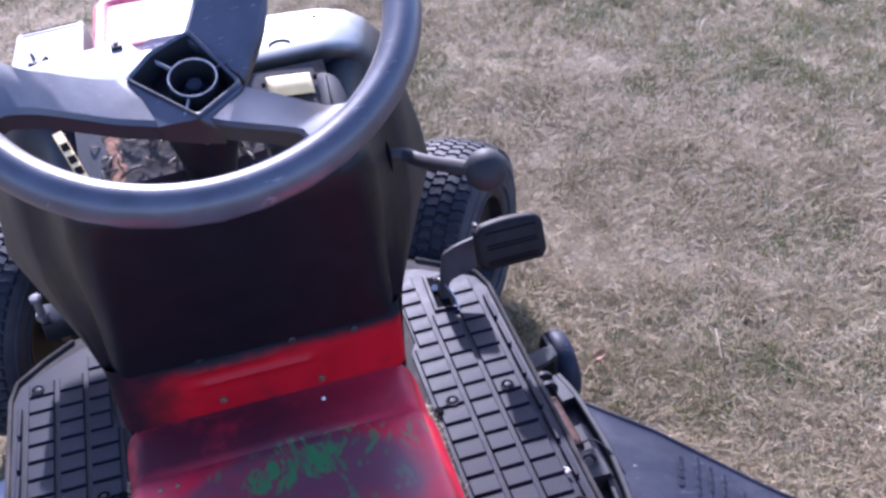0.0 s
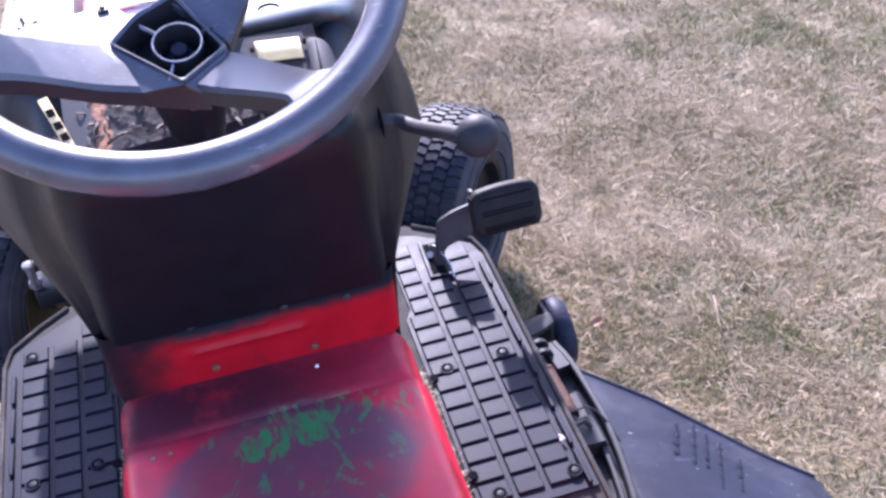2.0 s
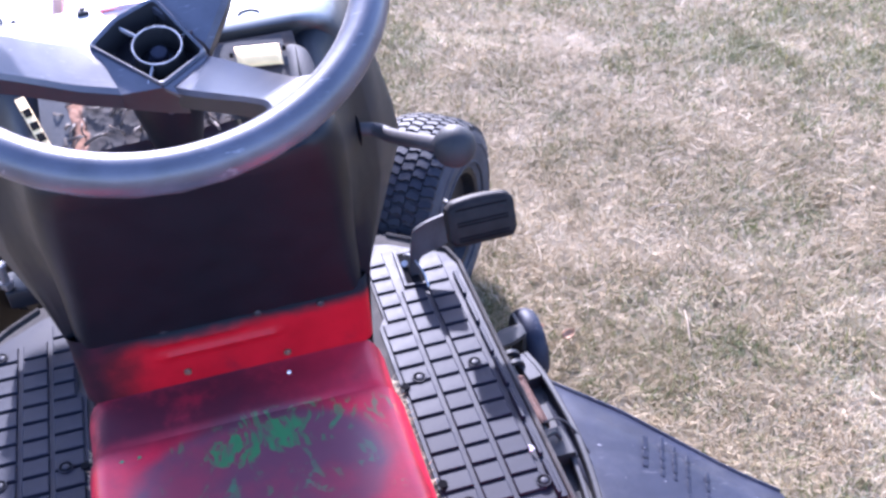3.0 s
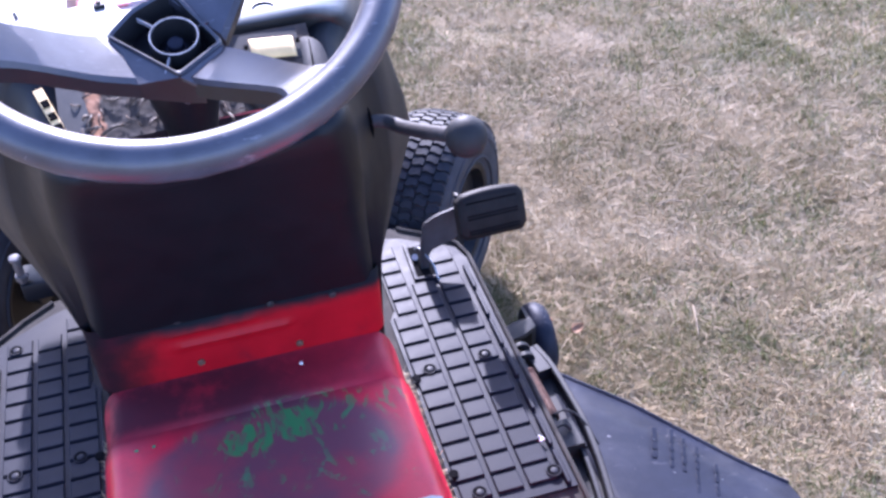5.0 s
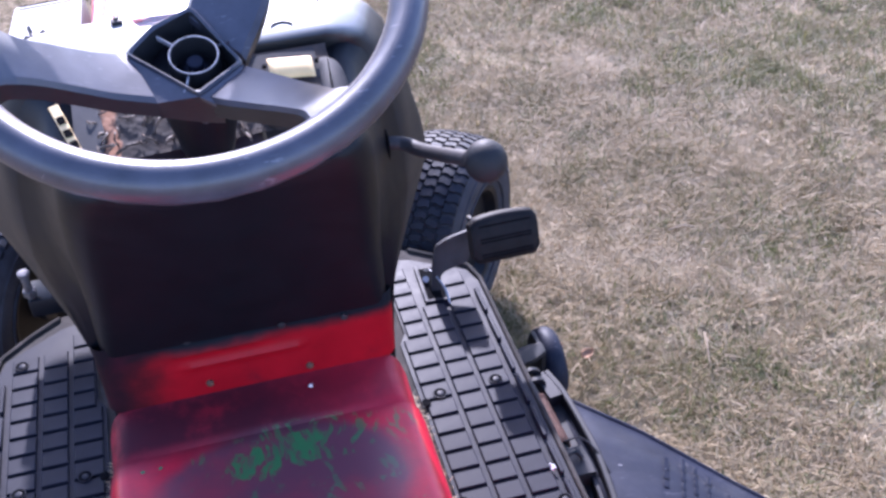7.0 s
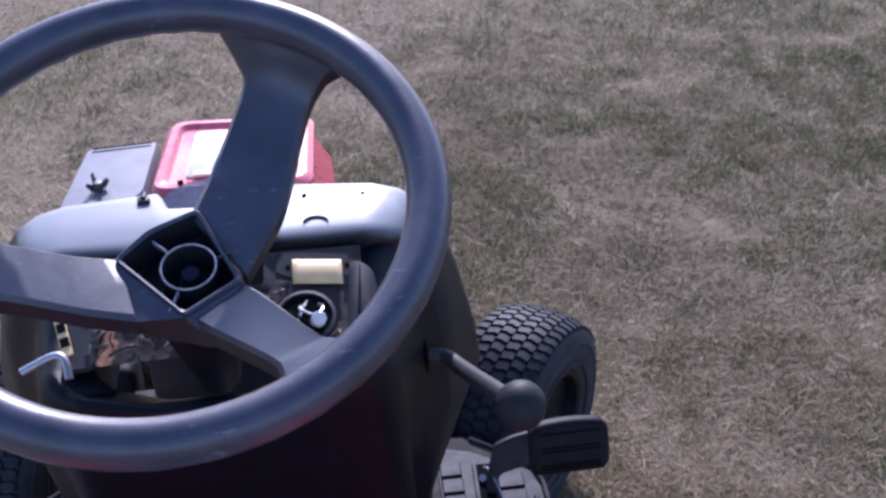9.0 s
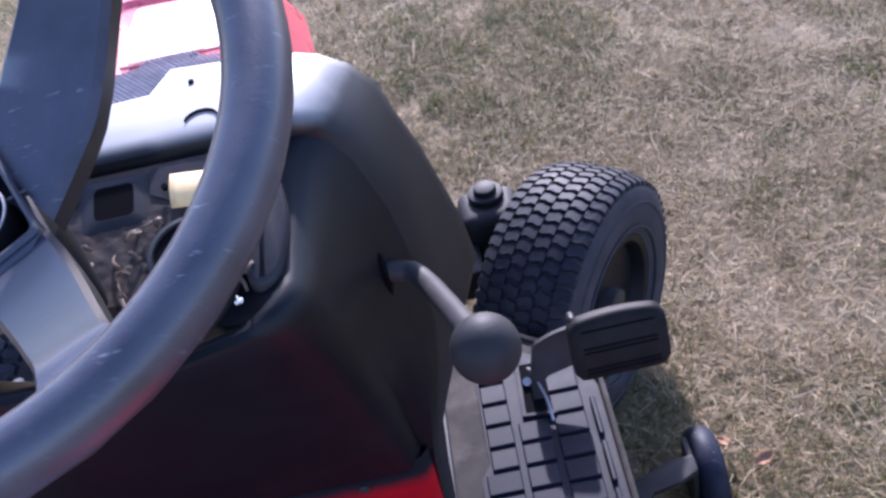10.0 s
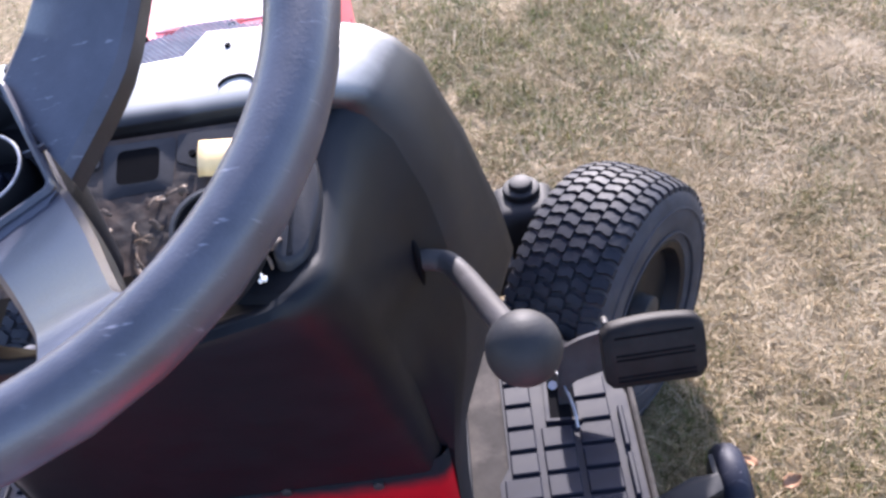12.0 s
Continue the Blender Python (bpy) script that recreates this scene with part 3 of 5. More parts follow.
def spoke(left, right, wall):
    """A dished plate spoke: points along its two edges from hub to rim (x, y, z), with a skirt below."""
    bm = bmesh.new()
    rings, walls = [], ([], [])
    a, b = spline(left, 5), spline(right, 5)
    for k, (p, q) in enumerate(zip(a, b)):
        p, q = Vector(p), Vector(q)
        # the folds stay crisp: heights run straight between the stations
        p.z = float(np.interp(k / 5, range(len(left)), [v[2] for v in left]))
        q.z = float(np.interp(k / 5, range(len(right)), [v[2] for v in right]))
        # the hub is dished deeper than the rim's end of the spoke
        out = k / (len(a) - 1)
        p += Vector((0, -0.0057, 0.0099)) * out
        q += Vector((0, -0.0057, 0.0099)) * out
        w = (q - p)
        r = 0.07
        dn = Vector((0, 0, -1))
        rings.append([p + dn * 0.004, p + w * r - dn * 0.0005, p + w * 0.5 - dn * 0.001, q - w * r - dn * 0.0005, q + dn * 0.004, q - w * 0.12 + dn * 0.0075, p + w * 0.12 + dn * 0.0075])
        for wall_, e, f in ((walls[0], p, w), (walls[1], q, -w)):
            wall_.append([e + dn * 0.0042, e + f * 0.012 + dn * wall, e + f * 0.10 + dn * wall, e + f * 0.12 + dn * 0.0070])
    loft(bm, rings, True, (True, True))
    bm.transform(HUB)
    plate = part("spoke", bm, M_WHEEL, steering)
    # skirts get a darker plastic, which paints the shade under the spoke
    for wall_ in walls:
        bm = bmesh.new()
        loft(bm, wall_, True, (True, True))
        bm.transform(HUB)
        part("skirt", bm, M_POD, plate, "skirt under the spoke, painted darker for shade")


spoke([(0.004, 0.030, -0.058), (0.020, 0.062, -0.050), (0.041, 0.106, -0.032), (0.053, 0.130, -0.014), (0.045, 0.149, 0.006), (0.036, 0.163, 0.017)],
      [(0.048, -0.030, -0.057), (0.078, 0.022, -0.046), (0.095, 0.078, -0.028), (0.106, 0.102, -0.012), (0.119, 0.109, 0.006), (0.134, 0.108, 0.016)], 0.018)
spoke([(-0.030, -0.067, -0.049), (-0.061, -0.067, -0.036), (-0.085, -0.067, -0.022), (-0.113, -0.068, -0.005), (-0.135, -0.075, 0.009), (-0.148, -0.092, 0.014)],
      [(-0.047, -0.006, -0.056), (-0.075, -0.012, -0.039), (-0.104, -0.016, -0.018), (-0.127, -0.017, -0.003), (-0.146, -0.004, 0.008), (-0.160, 0.024, 0.014)], 0.023)
spoke([(0.045, -0.034, -0.059), (0.062, -0.058, -0.043), (0.079, -0.084, -0.026), (0.096, -0.112, -0.006), (0.110, -0.130, 0.009), (0.130, -0.131, 0.015)],
      [(0.004, -0.064, -0.058), (0.024, -0.086, -0.043), (0.043, -0.107, -0.026), (0.061, -0.128, -0.008), (0.075, -0.147, 0.007), (0.078, -0.168, 0.013)], 0.023)
CUP = [(-0.050, -0.012), (-0.026, 0.014), (0.012, 0.031), (0.046, -0.040), (0.004, -0.068)]


def inset(poly, d):
    """The outline moved in by d."""
    cx, cy = sum(p[0] for p in poly) / len(poly), sum(p[1] for p in poly) / len(poly)
    return [(x + (cx - x) * d / math.hypot(cx - x, cy - y), y + (cy - y) * d / math.hypot(cx - x, cy - y)) for x, y in poly]


def round_poly(poly, r, n=4):
    """The outline with its corners rounded."""
    out = []
    m = len(poly)
    for i in range(m):
        p, a, b = Vector(poly[i]), Vector(poly[i - 1]), Vector(poly[(i + 1) % m])
        u, v = (a - p).normalized() * r, (b - p).normalized() * r
        for k in range(n + 1):
            t = k / n
            out.append(tuple(p + u * (1 - t) ** 2 + v * t ** 2))
    return out


def at_z(poly, z):
    return [(x, y, z) for x, y in poly]


bm = bmesh.new()
outer_, inner_ = round_poly(CUP, 0.006), round_poly(inset(CUP, 0.0055), 0.004)
base_ = [(0.008 + (x - 0.008) * 0.55, -0.025 + (y + 0.025) * 0.55) for x, y in outer_]
loft(bm, [at_z(base_, -0.125), at_z(outer_, -0.085), at_z(outer_, -0.0515), at_z([(a * 0.6 + c * 0.4, b * 0.6 + d * 0.4) for (a, b), (c, d) in zip(outer_, inner_)], -0.0495), at_z(inner_, -0.0513)], True, (True, False))
bm.transform(HUB)
cup_ = part("hub_cup", bm, M_WHEEL, steering)
# the well and boss ring are darker plastic, painting the shade inside the cup
bm = bmesh.new()
loft(bm, [at_z(inner_, -0.0512), at_z(inner_, -0.080)], True, (False, True))
bm.transform(HUB)
part("hub_well", bm, M_POD, cup_, "inside of the hub, painted darker for shade")
# the cup's near walls run out into the skirts of the two lower spokes
bm = bmesh.new()
L_, B_, R_ = (-0.0495, -0.0125, -0.0525), (0.004, -0.0675, -0.0525), (0.0455, -0.0405, -0.0525)
F_, G_ = (-0.0315, -0.0665, -0.0535), (0.022, -0.083, -0.0530)
top_ = [bm.verts.new(p) for p in (L_, F_, B_, G_, R_)]
low_ = [bm.verts.new((x * 0.96, y + dy, z + dz)) for (x, y, z), dy, dz in ((L_, 0.006, -0.032), (F_, 0.003, -0.023), (B_, -0.004, -0.030), (G_, 0.003, -0.024), (R_, 0.004, -0.032))]
for k in range(4):
    if k not in (0, 3):
        bm.faces.new((top_[k], low_[k], low_[k + 1], top_[k + 1]))
bm.faces.new(low_)
bm.transform(HUB)
# darker than the web above; the shade under the hub is in the colour
part("hub_skirt", bm, M_POD, steering, "skirt under the hub, painted darker for shade")
bm = bmesh.new()
for web in ((L_, F_, B_), (B_, G_, R_)):
    low3 = [bm.verts.new((x, y, z - 0.004)) for x, y, z in web]
    top3 = [bm.verts.new(p) for p in web]
    bm.faces.new(top3)
    for k in range(3):
        bm.faces.new((low3[k], low3[(k + 1) % 3], top3[(k + 1) % 3], top3[k]))
bm.transform(HUB)
part("hub_web", bm, M_WHEEL, steering)
HC = (0.006, -0.024)
bm = bmesh.new()
rings = []
for k in range(37):
    a = 2 * math.pi * k / 36
    c, s_ = math.cos(a), math.sin(a)
    rings.append([(HC[0] + r * c, HC[1] + r * s_, z) for r, z in ((0.0217, -0.075), (0.0212, -0.0515), (0.0203, -0.0508), (0.0194, -0.0515), (0.0190, -0.075))])
loft(bm, rings, False)
bmesh.ops.remove_doubles(bm, verts=bm.verts, dist=1e-6)
bm.transform(HUB)
boss = part("boss_ring", bm, M_POD, steering, "scuffed plastic ring in the hub")
bm = bmesh.new()
tube(bm, [(HC[0] + 0.0203 * math.cos(a), HC[1] + 0.0203 * math.sin(a), -0.0507) for a in (2 * math.pi * k / 48 for k in range(49))], 0.0007, 6, False)
bm.transform(HUB)
part("ring_edge", bm, M_SCUFF, boss, "pale scuffed edge")
for a, ln in ((135, 0.018), (20, 0.012), (250, 0.018)):
    bm = bmesh.new()
    c, s_ = math.cos(radians(a)), math.sin(radians(a))
    box(bm, ln, 0.0013, 0.005, pose(HC[0] + c * (0.021 + ln / 2), HC[1] + s_ * (0.021 + ln / 2), -0.0545, 0, 0, a), 0.0004, 1)
    bm.transform(HUB)
    part("rib", bm, M_SCUFF if a != 20 else M_WHEEL, steering)
bm = bmesh.new()
cyl(bm, 0.0072, 0.012, pose(HC[0], HC[1], -0.0645), 20, bevel=0.002)
cyl(bm, 0.0105, 0.004, pose(HC[0], HC[1], -0.071), 20, bevel=0.001)
bm.transform(HUB)
part("hub_bolt", bm, M_CHUTE, steering)
bm = bmesh.new()
cyl(bm, 0.018, 0.15, pose(0.004, -0.022, -0.150), 28, r2=0.040, bevel=0.003)
bm.transform(HUB)
part("column_boot", bm, M_TOWER, steering)


# dash tower: leans back towards the driver; its flanks run on into the collar through a soft groove
FLANK = [  # height, rear face, half width behind, corner, bulge, half width at the dip, at the groove, at the front edge, front edge's y
    (0.360, 0.012, 0.170, 0.012, 0.000, 0.174, 0.177, 0.181, 0.050),
    (0.410, 0.012, 0.170, 0.012, 0.000, 0.175, 0.178, 0.184, 0.052),
    (0.462, 0.004, 0.170, 0.014, 0.000, 0.177, 0.181, 0.189, 0.058),
    (0.480, -0.004, 0.169, 0.020, 0.001, 0.179, 0.184, 0.195, 0.062),
    (0.560, -0.030, 0.165, 0.030, 0.004, 0.190, 0.200, 0.229, 0.087),
    (0.610, -0.050, 0.163, 0.034, 0.005, 0.194, 0.207, 0.250, 0.100),
    (0.660, -0.070, 0.162, 0.036, 0.006, 0.188, 0.205, 0.243, 0.100),
    (0.700, -0.086, 0.159, 0.038, 0.006, 0.183, 0.200, 0.233, 0.100),
    (0.730, -0.098, 0.156, 0.040, 0.006, 0.178, 0.195, 0.226, 0.100),
]
YG = 0.030  # the groove's line


def tower_ring(yr, hwr, rad, bulge, z, dip, groove, zd, zg, n=6, sag=0.0):
    """From the groove round the rear to the other groove; sag: how far the rear edge dips between its corners."""
    half = [(XC + groove, YG, zg), (XC + dip, YG - 0.017, zd)]
    tcorner = yr + rad
    half.append((XC + (hwr + dip) / 2, (tcorner + YG - 0.017) / 2, (z + zd) / 2))
    for k in range(n + 1):
        a = math.pi / 2 * k / n
        half.append((XC + hwr - rad + rad * math.cos(a), yr + rad - rad * math.sin(a), z - 0.5 * sag * (k / n) ** 2))
    half.append((XC + (hwr - rad) * 0.5, yr - bulge, z - sag))
    return half + [(XC, yr - bulge, z - sag)] + [(2 * XC - x, y, zz) for x, y, zz in half[::-1]]


bm = bmesh.new()
loft(bm, [tower_ring(yr, hwr, rad, bulge, z, dip, gr, z, z) for z, yr, hwr, rad, bulge, dip, gr, fr, yf in FLANK] + [
    tower_ring(-0.107, 0.150, 0.040, 0.005, 0.757, 0.167, 0.181, 0.772, 0.777, sag=0.010),
    tower_ring(-0.107, 0.145, 0.038, 0.004, 0.768, 0.156, 0.168, 0.789, 0.796, sag=0.018),
    tower_ring(-0.103, 0.139, 0.034, 0.003, 0.774, 0.147, 0.155, 0.799, 0.805, sag=0.022),
    tower_ring(-0.098, 0.132, 0.028, 0.002, 0.775, 0.138, 0.142, 0.801, 0.808, sag=0.024),
    tower_ring(-0.095, 0.129, 0.024, 0.001, 0.774, 0.134, 0.136, 0.800, 0.806, sag=0.026),
    tower_ring(-0.082, 0.103, 0.020, 0.000, 0.768, 0.106, 0.106, 0.790, 0.800, sag=0.030),
    tower_ring(-0.079, 0.102, 0.020, 0.000, 0.700, 0.105, 0.105, 0.700, 0.700),
], False)
tower = part("dash_tower", bm, M_TOWER, tractor, "black spray-painted plastic tower, worn to red")

# collar: from the groove forward, rising at once to its crown
G_LINE = [(gr, YG, z) for z, yr, hwr, rad, bulge, dip, gr, fr, yf in FLANK] + [(0.181, YG, 0.777), (0.168, YG, 0.796), (0.155, YG, 0.805), (0.140, 0.028, 0.809), (0.125, 0.026, 0.811), (0.062, 0.026, 0.811), (0.054, 0.026, 0.811), (0.0, 0.026, 0.811)]
F_LINE = [(fr, yf, z) for z, yr, hwr, rad, bulge, dip, gr, fr, yf in FLANK] + [(0.213, 0.100, 0.766), (0.206, 0.100, 0.792), (0.190, 0.100, 0.812), (0.170, 0.102, 0.824), (0.145, 0.106, 0.829), (0.062, 0.119, 0.828), (0.050, 0.086, 0.829), (0.0, 0.083, 0.829)]
W_LINE = [0, 0, 0, 0, 0, 0.05, 0.3, 0.6, 0.85] + [1] * 8
BACK = [0] * 10 + [0.15, 0.4, 0.8, 1, 1, 1, 1]


def collar_ring(s, shrink=0.0, back=0.0):
    half = []
    for (gx_, gy_, gz_), (fx, fy, fz), w in zip(G_LINE, F_LINE, zip(W_LINE, BACK)):
        w, back_ = w
        quick = 1 - (1 - s) ** 8
        fw = s + w * 0.42 * (quick - s)
        fh = s + w * (quick - s)
        y = gy_ + (fy - gy_) * s - back_ * 0.012 * math.sin(math.pi * min(1.0, s * 4)) * (s < 0.25)
        z = gz_ + (fz - gz_) * fh + w * 0.0015 * math.sin(math.pi * s)
        half.append((max(0.0, gx_ + (fx - gx_) * fw - (shrink if gx_ > 0 else 0)), y - back, z - shrink * w))
    return [(XC + x, y, z) for x, y, z in half] + [(XC - x, y, z) for x, y, z in half[-2::-1]]


bm = bmesh.new()
hem = [(x, y, z - (0.06 if z > 0.8 else 0.0)) for x, y, z in collar_ring(0)]
loft(bm, [hem] + [collar_ring(s) for s in (0, 0.03, 0.06, 0.10, 0.15, 0.21, 0.30, 0.45, 0.65, 0.85, 0.97)] + [collar_ring(1, 0.001), collar_ring(1, 0.004), collar_ring(1, 0.006, 0.002), collar_ring(0.7, 0.009)], False)
bmesh.ops.dissolve_degenerate(bm, dist=1e-5, edges=bm.edges)


def crown(y):
    """The height of the collar's top."""
    s = (y - 0.026) / 0.084
    return 0.811 + 0.018 * (1 - (1 - s) ** 8) + 0.0015 * math.sin(math.pi * s)


collar = part("dash_collar", bm, M_COLLAR, tractor, "black plastic collar in front of the panel, sun glare painted on its crown")
# dark crescent laid on the crown as the shade in a round hole
bm = bmesh.new()
outer_arc = [(0.080 + 0.0115 * math.cos(a), 0.0395 + 0.0115 * math.sin(a)) for a in (math.pi * (0.02 + 0.96 * k / 16) for k in range(17))]
inner_arc = [(0.080 + 0.0115 * math.cos(a), 0.0395 + 0.0088 * math.sin(a)) for a in (math.pi * (0.98 - 0.96 * k / 16) for k in range(1, 16))]
slab(bm, outer_arc + inner_arc, crown(0.044) - 0.002, crown(0.050) + 0.0004)
part("hole_shade", bm, M_DARK, collar, "dark crescent painting the shade in a round hole")
for x, y in ((0.070, 0.088), (0.125, 0.084)):
    bm = bmesh.new()
    cyl(bm, 0.0022, 0.002, pose(x, y, 0.8305), 12)
    part("screw_hole", bm, M_DARK, collar)
bm = bmesh.new()
box(bm, 0.012, 0.010, 0.005, pose(-0.080, 0.100, 0.8315, 0, 0, 8), 0.0015)
cyl(bm, 0.0028, 0.009, pose(-0.080, 0.104, 0.8335, 90), 14)
part("clip", bm, M_BLACKSTEEL, collar, "small bent metal clip")
for x, y, a in ((-0.005, 0.030, -16), (0.004, 0.027, -8), (-0.008, 0.048, 3)):
    bm = bmesh.new()
    box(bm, 0.024, 0.0012, 0.0012, pose(x, y, crown(y) + 0.0002, 0, 0, a))
    part("scratch", bm, M_DARK, collar)

# instrument panel: crumpled vinyl over a sloping sheet
SL = radians(21.8)


def on_panel(x, y, h=0.0):
    """A place on the panel's slope, h above it."""
    return Vector((x, y - h * math.sin(SL), 0.809 + 0.40 * y + h * math.cos(SL)))


bm = bmesh.new()
nx, ny = 110, 46
rows_ = []
for j in range(ny):
    row = []
    for i in range(nx):
        x = -0.132 + 0.250 * i / (nx - 1)
        y = 0.016 - 0.096 * j / (ny - 1) * (1.0 - 0.10 * (i / (nx - 1)))
        worn = min(1.0, max(0.0, (-0.004 - y) / 0.014 + 0.6 * noise.noise(Vector((x * 40, y * 40, 3))))) * min(1.0, max(0.0, (0.108 - x) / 0.02))
        p = Vector((x * 70, y * 70, 0))
        crease = abs(noise.noise(p * 0.9)) ** 0.5
        h = worn * (0.0010 * (0.6 - crease) + 0.0004 * noise.noise(p * 2.3) + 0.0002 * noise.noise(p * 5))
        row.append(on_panel(x, y, h))
    rows_.append(row)
loft(bm, rows_, False)
panel = part("instrument_panel", bm, M_VINYL, tractor, "sloping panel under cracked, peeling vinyl")
# smooth strip along the panel's head, with the switch opening cut through it
PANEL = Matrix.Translation((0, 0, 0.809)) @ Matrix(((1, 0, 0, 0), (0, 1, 0, 0), (0, 0.40, 1, 0), (0, 0, 0, 1)))
bm = bmesh.new()
hole = round_poly([(0.0050, -0.0175), (0.0320, -0.0175), (0.0320, 0.0055), (0.0050, 0.0055)], 0.005, 4)
rim_ = round_poly([(-0.0030, -0.0245), (0.0400, -0.0225), (0.0420, 0.0120), (-0.0050, 0.0120)], 0.004, 4)
loft(bm, [at_z(hole, -0.012), at_z(hole, 0.0022), at_z([(x + (x - 0.0185) * 0.03, y + (y + 0.006) * 0.03) for x, y in hole], 0.0022), at_z(rim_, 0.0004), at_z(rim_, -0.002)], True)
slab(bm, round_poly([(-0.118, 0.0125), (-0.118, 0.0005), (-0.062, -0.001), (-0.006, -0.004), (-0.006, 0.0125)][::-1], 0.003), -0.002, 0.0022)
slab(bm, round_poly([(0.0425, 0.0125), (0.0425, -0.006), (0.075, -0.020), (0.106, -0.024), (0.106, 0.0125)], 0.003), -0.002, 0.0010)
bm.transform(PANEL)
part("panel_frame", bm, M_PANEL, panel)
bm = bmesh.new()
slab(bm, round_poly([(-0.133, -0.082), (-0.109, -0.080), (-0.104, -0.050), (-0.108, -0.020), (-0.112, 0.002), (-0.131, 0.002)], 0.003), -0.002, 0.0022)
bm.transform(PANEL)
part("panel_side", bm, M_POD, panel)
bm = bmesh.new()
slab(bm, hole, -0.0014, 0.0018)
bm.transform(PANEL)
part("switch_opening", bm, M_DARK, panel, "empty dark square switch opening")
bm = bmesh.new()
st = []
for i in range(9):
    x = 0.0575 + 0.043 * i / 8
    st.append([on_panel(x, 0.004 - 0.024 * k / 4 - 0.004 * (i / 8), 0.0045 + 0.003 * math.sin(math.pi * k / 4)) for k in range(5)])
loft(bm, st, False)
ob = part("label", bm, M_STICKER, panel, "curled, yellowed blank paper label")
ob.modifiers.new("thick", "SOLIDIFY").thickness = 0.0006
for x, y in ((0.0535, -0.004), (0.105, -0.006)):
    bm = bmesh.new()
    cyl(bm, 0.0022, 0.003, Matrix.Translation(on_panel(x, y, 0.004)) @ pose(0, 0, 0, 21.8), 10)
    part("screw", bm, M_DARK, panel)
# ignition hole with loose wires
G = on_panel(0.0665, -0.052, 0.0)
GM = Matrix.Translation(G) @ pose(0, 0, 0, 21.8)
bm = bmesh.new()
rings = []
for k in range(41):
    a = 2 * math.pi * k / 40
    rings.append([GM @ Vector((r * math.cos(a), r * math.sin(a), z)) for r, z in ((0.0275, 0.001), (0.0262, 0.0045), (0.0235, 0.005), (0.0222, 0.003), (0.0218, -0.004))])
loft(bm, rings, False)
part("switch_bezel", bm, M_POD, panel)
bm = bmesh.new()
cyl(bm, 0.0222, 0.002, GM @ pose(0, 0, 0.0025), 36)
part("switch_well", bm, M_DARK, panel)
bm = bmesh.new()
cyl(bm, 0.0065, 0.012, GM @ pose(0.011, -0.008, 0.010, 18, 12), 8, bevel=0.001)
part("connector", bm, M_WHITE, panel, "white plug on loose wires")
for pts_ in (((0.0, 0.012, 0.003), (-0.004, 0.004, 0.012), (0.004, -0.004, 0.014), (0.010, -0.007, 0.016)), ((0.002, 0.016, 0.003), (-0.001, 0.006, 0.009), (-0.006, -0.004, 0.007), (-0.010, -0.012, 0.003)), ((0.012, 0.012, 0.003), (0.016, 0.003, 0.012), (0.013, -0.005, 0.016)), ((-0.013, 0.006, 0.003), (-0.007, -0.002, 0.010), (0.004, -0.012, 0.008), (0.012, -0.014, 0.004))):
    bm = bmesh.new()
    tube(bm, [GM @ Vector(p) for p in spline(pts_, 6)], 0.0013, 8)
    part("wire", bm, M_CHROME if pts_[0][1] > 0.011 else M_DARK, panel)
# smooth moulded end of the panel, with a raised swell
bm = bmesh.new()
end_ = round_poly([(0.100, -0.080), (0.120, -0.080), (0.131, -0.036), (0.127, -0.004), (0.106, 0.004)], 0.012)
loft(bm, [at_z(end_, -0.010), at_z(end_, -0.0015), at_z(inset(end_, 0.0015), 0.0004), at_z(inset(end_, 0.004), 0.0009)], True, (False, True))
bm.transform(Matrix.Translation((0, 0, 0.809)) @ Matrix(((1, 0, 0, 0), (0, 1, 0, 0), (0, 0.40, 1, 0), (0, 0, 0, 1))))
part("panel_end", bm, M_PANEL, panel)
# lifted vinyl flakes
rnd = random.Random(4)
for k in range(60):
    x = rnd.choice((rnd.uniform(-0.118, -0.03), rnd.uniform(-0.01, 0.105)))
    y = rnd.uniform(-0.075, -0.022) if not 0.0 < x < 0.05 else rnd.uniform(-0.075, -0.024)
    if (x - 0.0665) ** 2 + (y + 0.052) ** 2 < 0.028 ** 2:
        continue
    bm = bmesh.new()
    a, ln, wd = rnd.uniform(0, 360), rnd.uniform(0.006, 0.024), rnd.uniform(0.0006, 0.0018)
    fm = Matrix.Translation(on_panel(x, y, 0.0022)) @ pose(0, 0, 0, 21.8) @ pose(0, 0, 0, rnd.uniform(-14, 14), rnd.uniform(-16, 16), a)
    strip = [[fm @ Vector((ln * (t - 0.5), wd * kk * (1 - 0.6 * abs(t - 0.5)) + 0.0012 * math.sin(5 * t + k), 0.0012 * math.sin(3.1 * t) + 0.0004 * kk * kk)) for kk in (-1, 0, 1)] for t in (0, 0.25, 0.5, 0.75, 1)]
    loft(bm, strip, False)
    ob = part("flake", bm, M_FLAKE, panel)
    ob.modifiers.new("thick", "SOLIDIFY").thickness = 0.0005
# throttle slot at the panel's far end
bm = bmesh.new()
a0, a1 = Vector((-0.147, -0.014, 0.807)), Vector((-0.128, -0.072, 0.785))
d_ = (a1 - a0).normalized()
s_ = d_.cross(Vector((0, -0.37, 0.93))).normalized()
u_ = s_.cross(d_).normalized()
FM = Matrix((d_, s_, u_)).transposed().to_4x4()
box(bm, 0.066, 0.009, 0.002, Matrix.Translation((a0 + a1) / 2 + u_ * 0.003) @ FM, 0.0005, 1)
slot = part("throttle_scale", bm, M_STICKER, tractor, "yellowed throttle scale with dark marks")
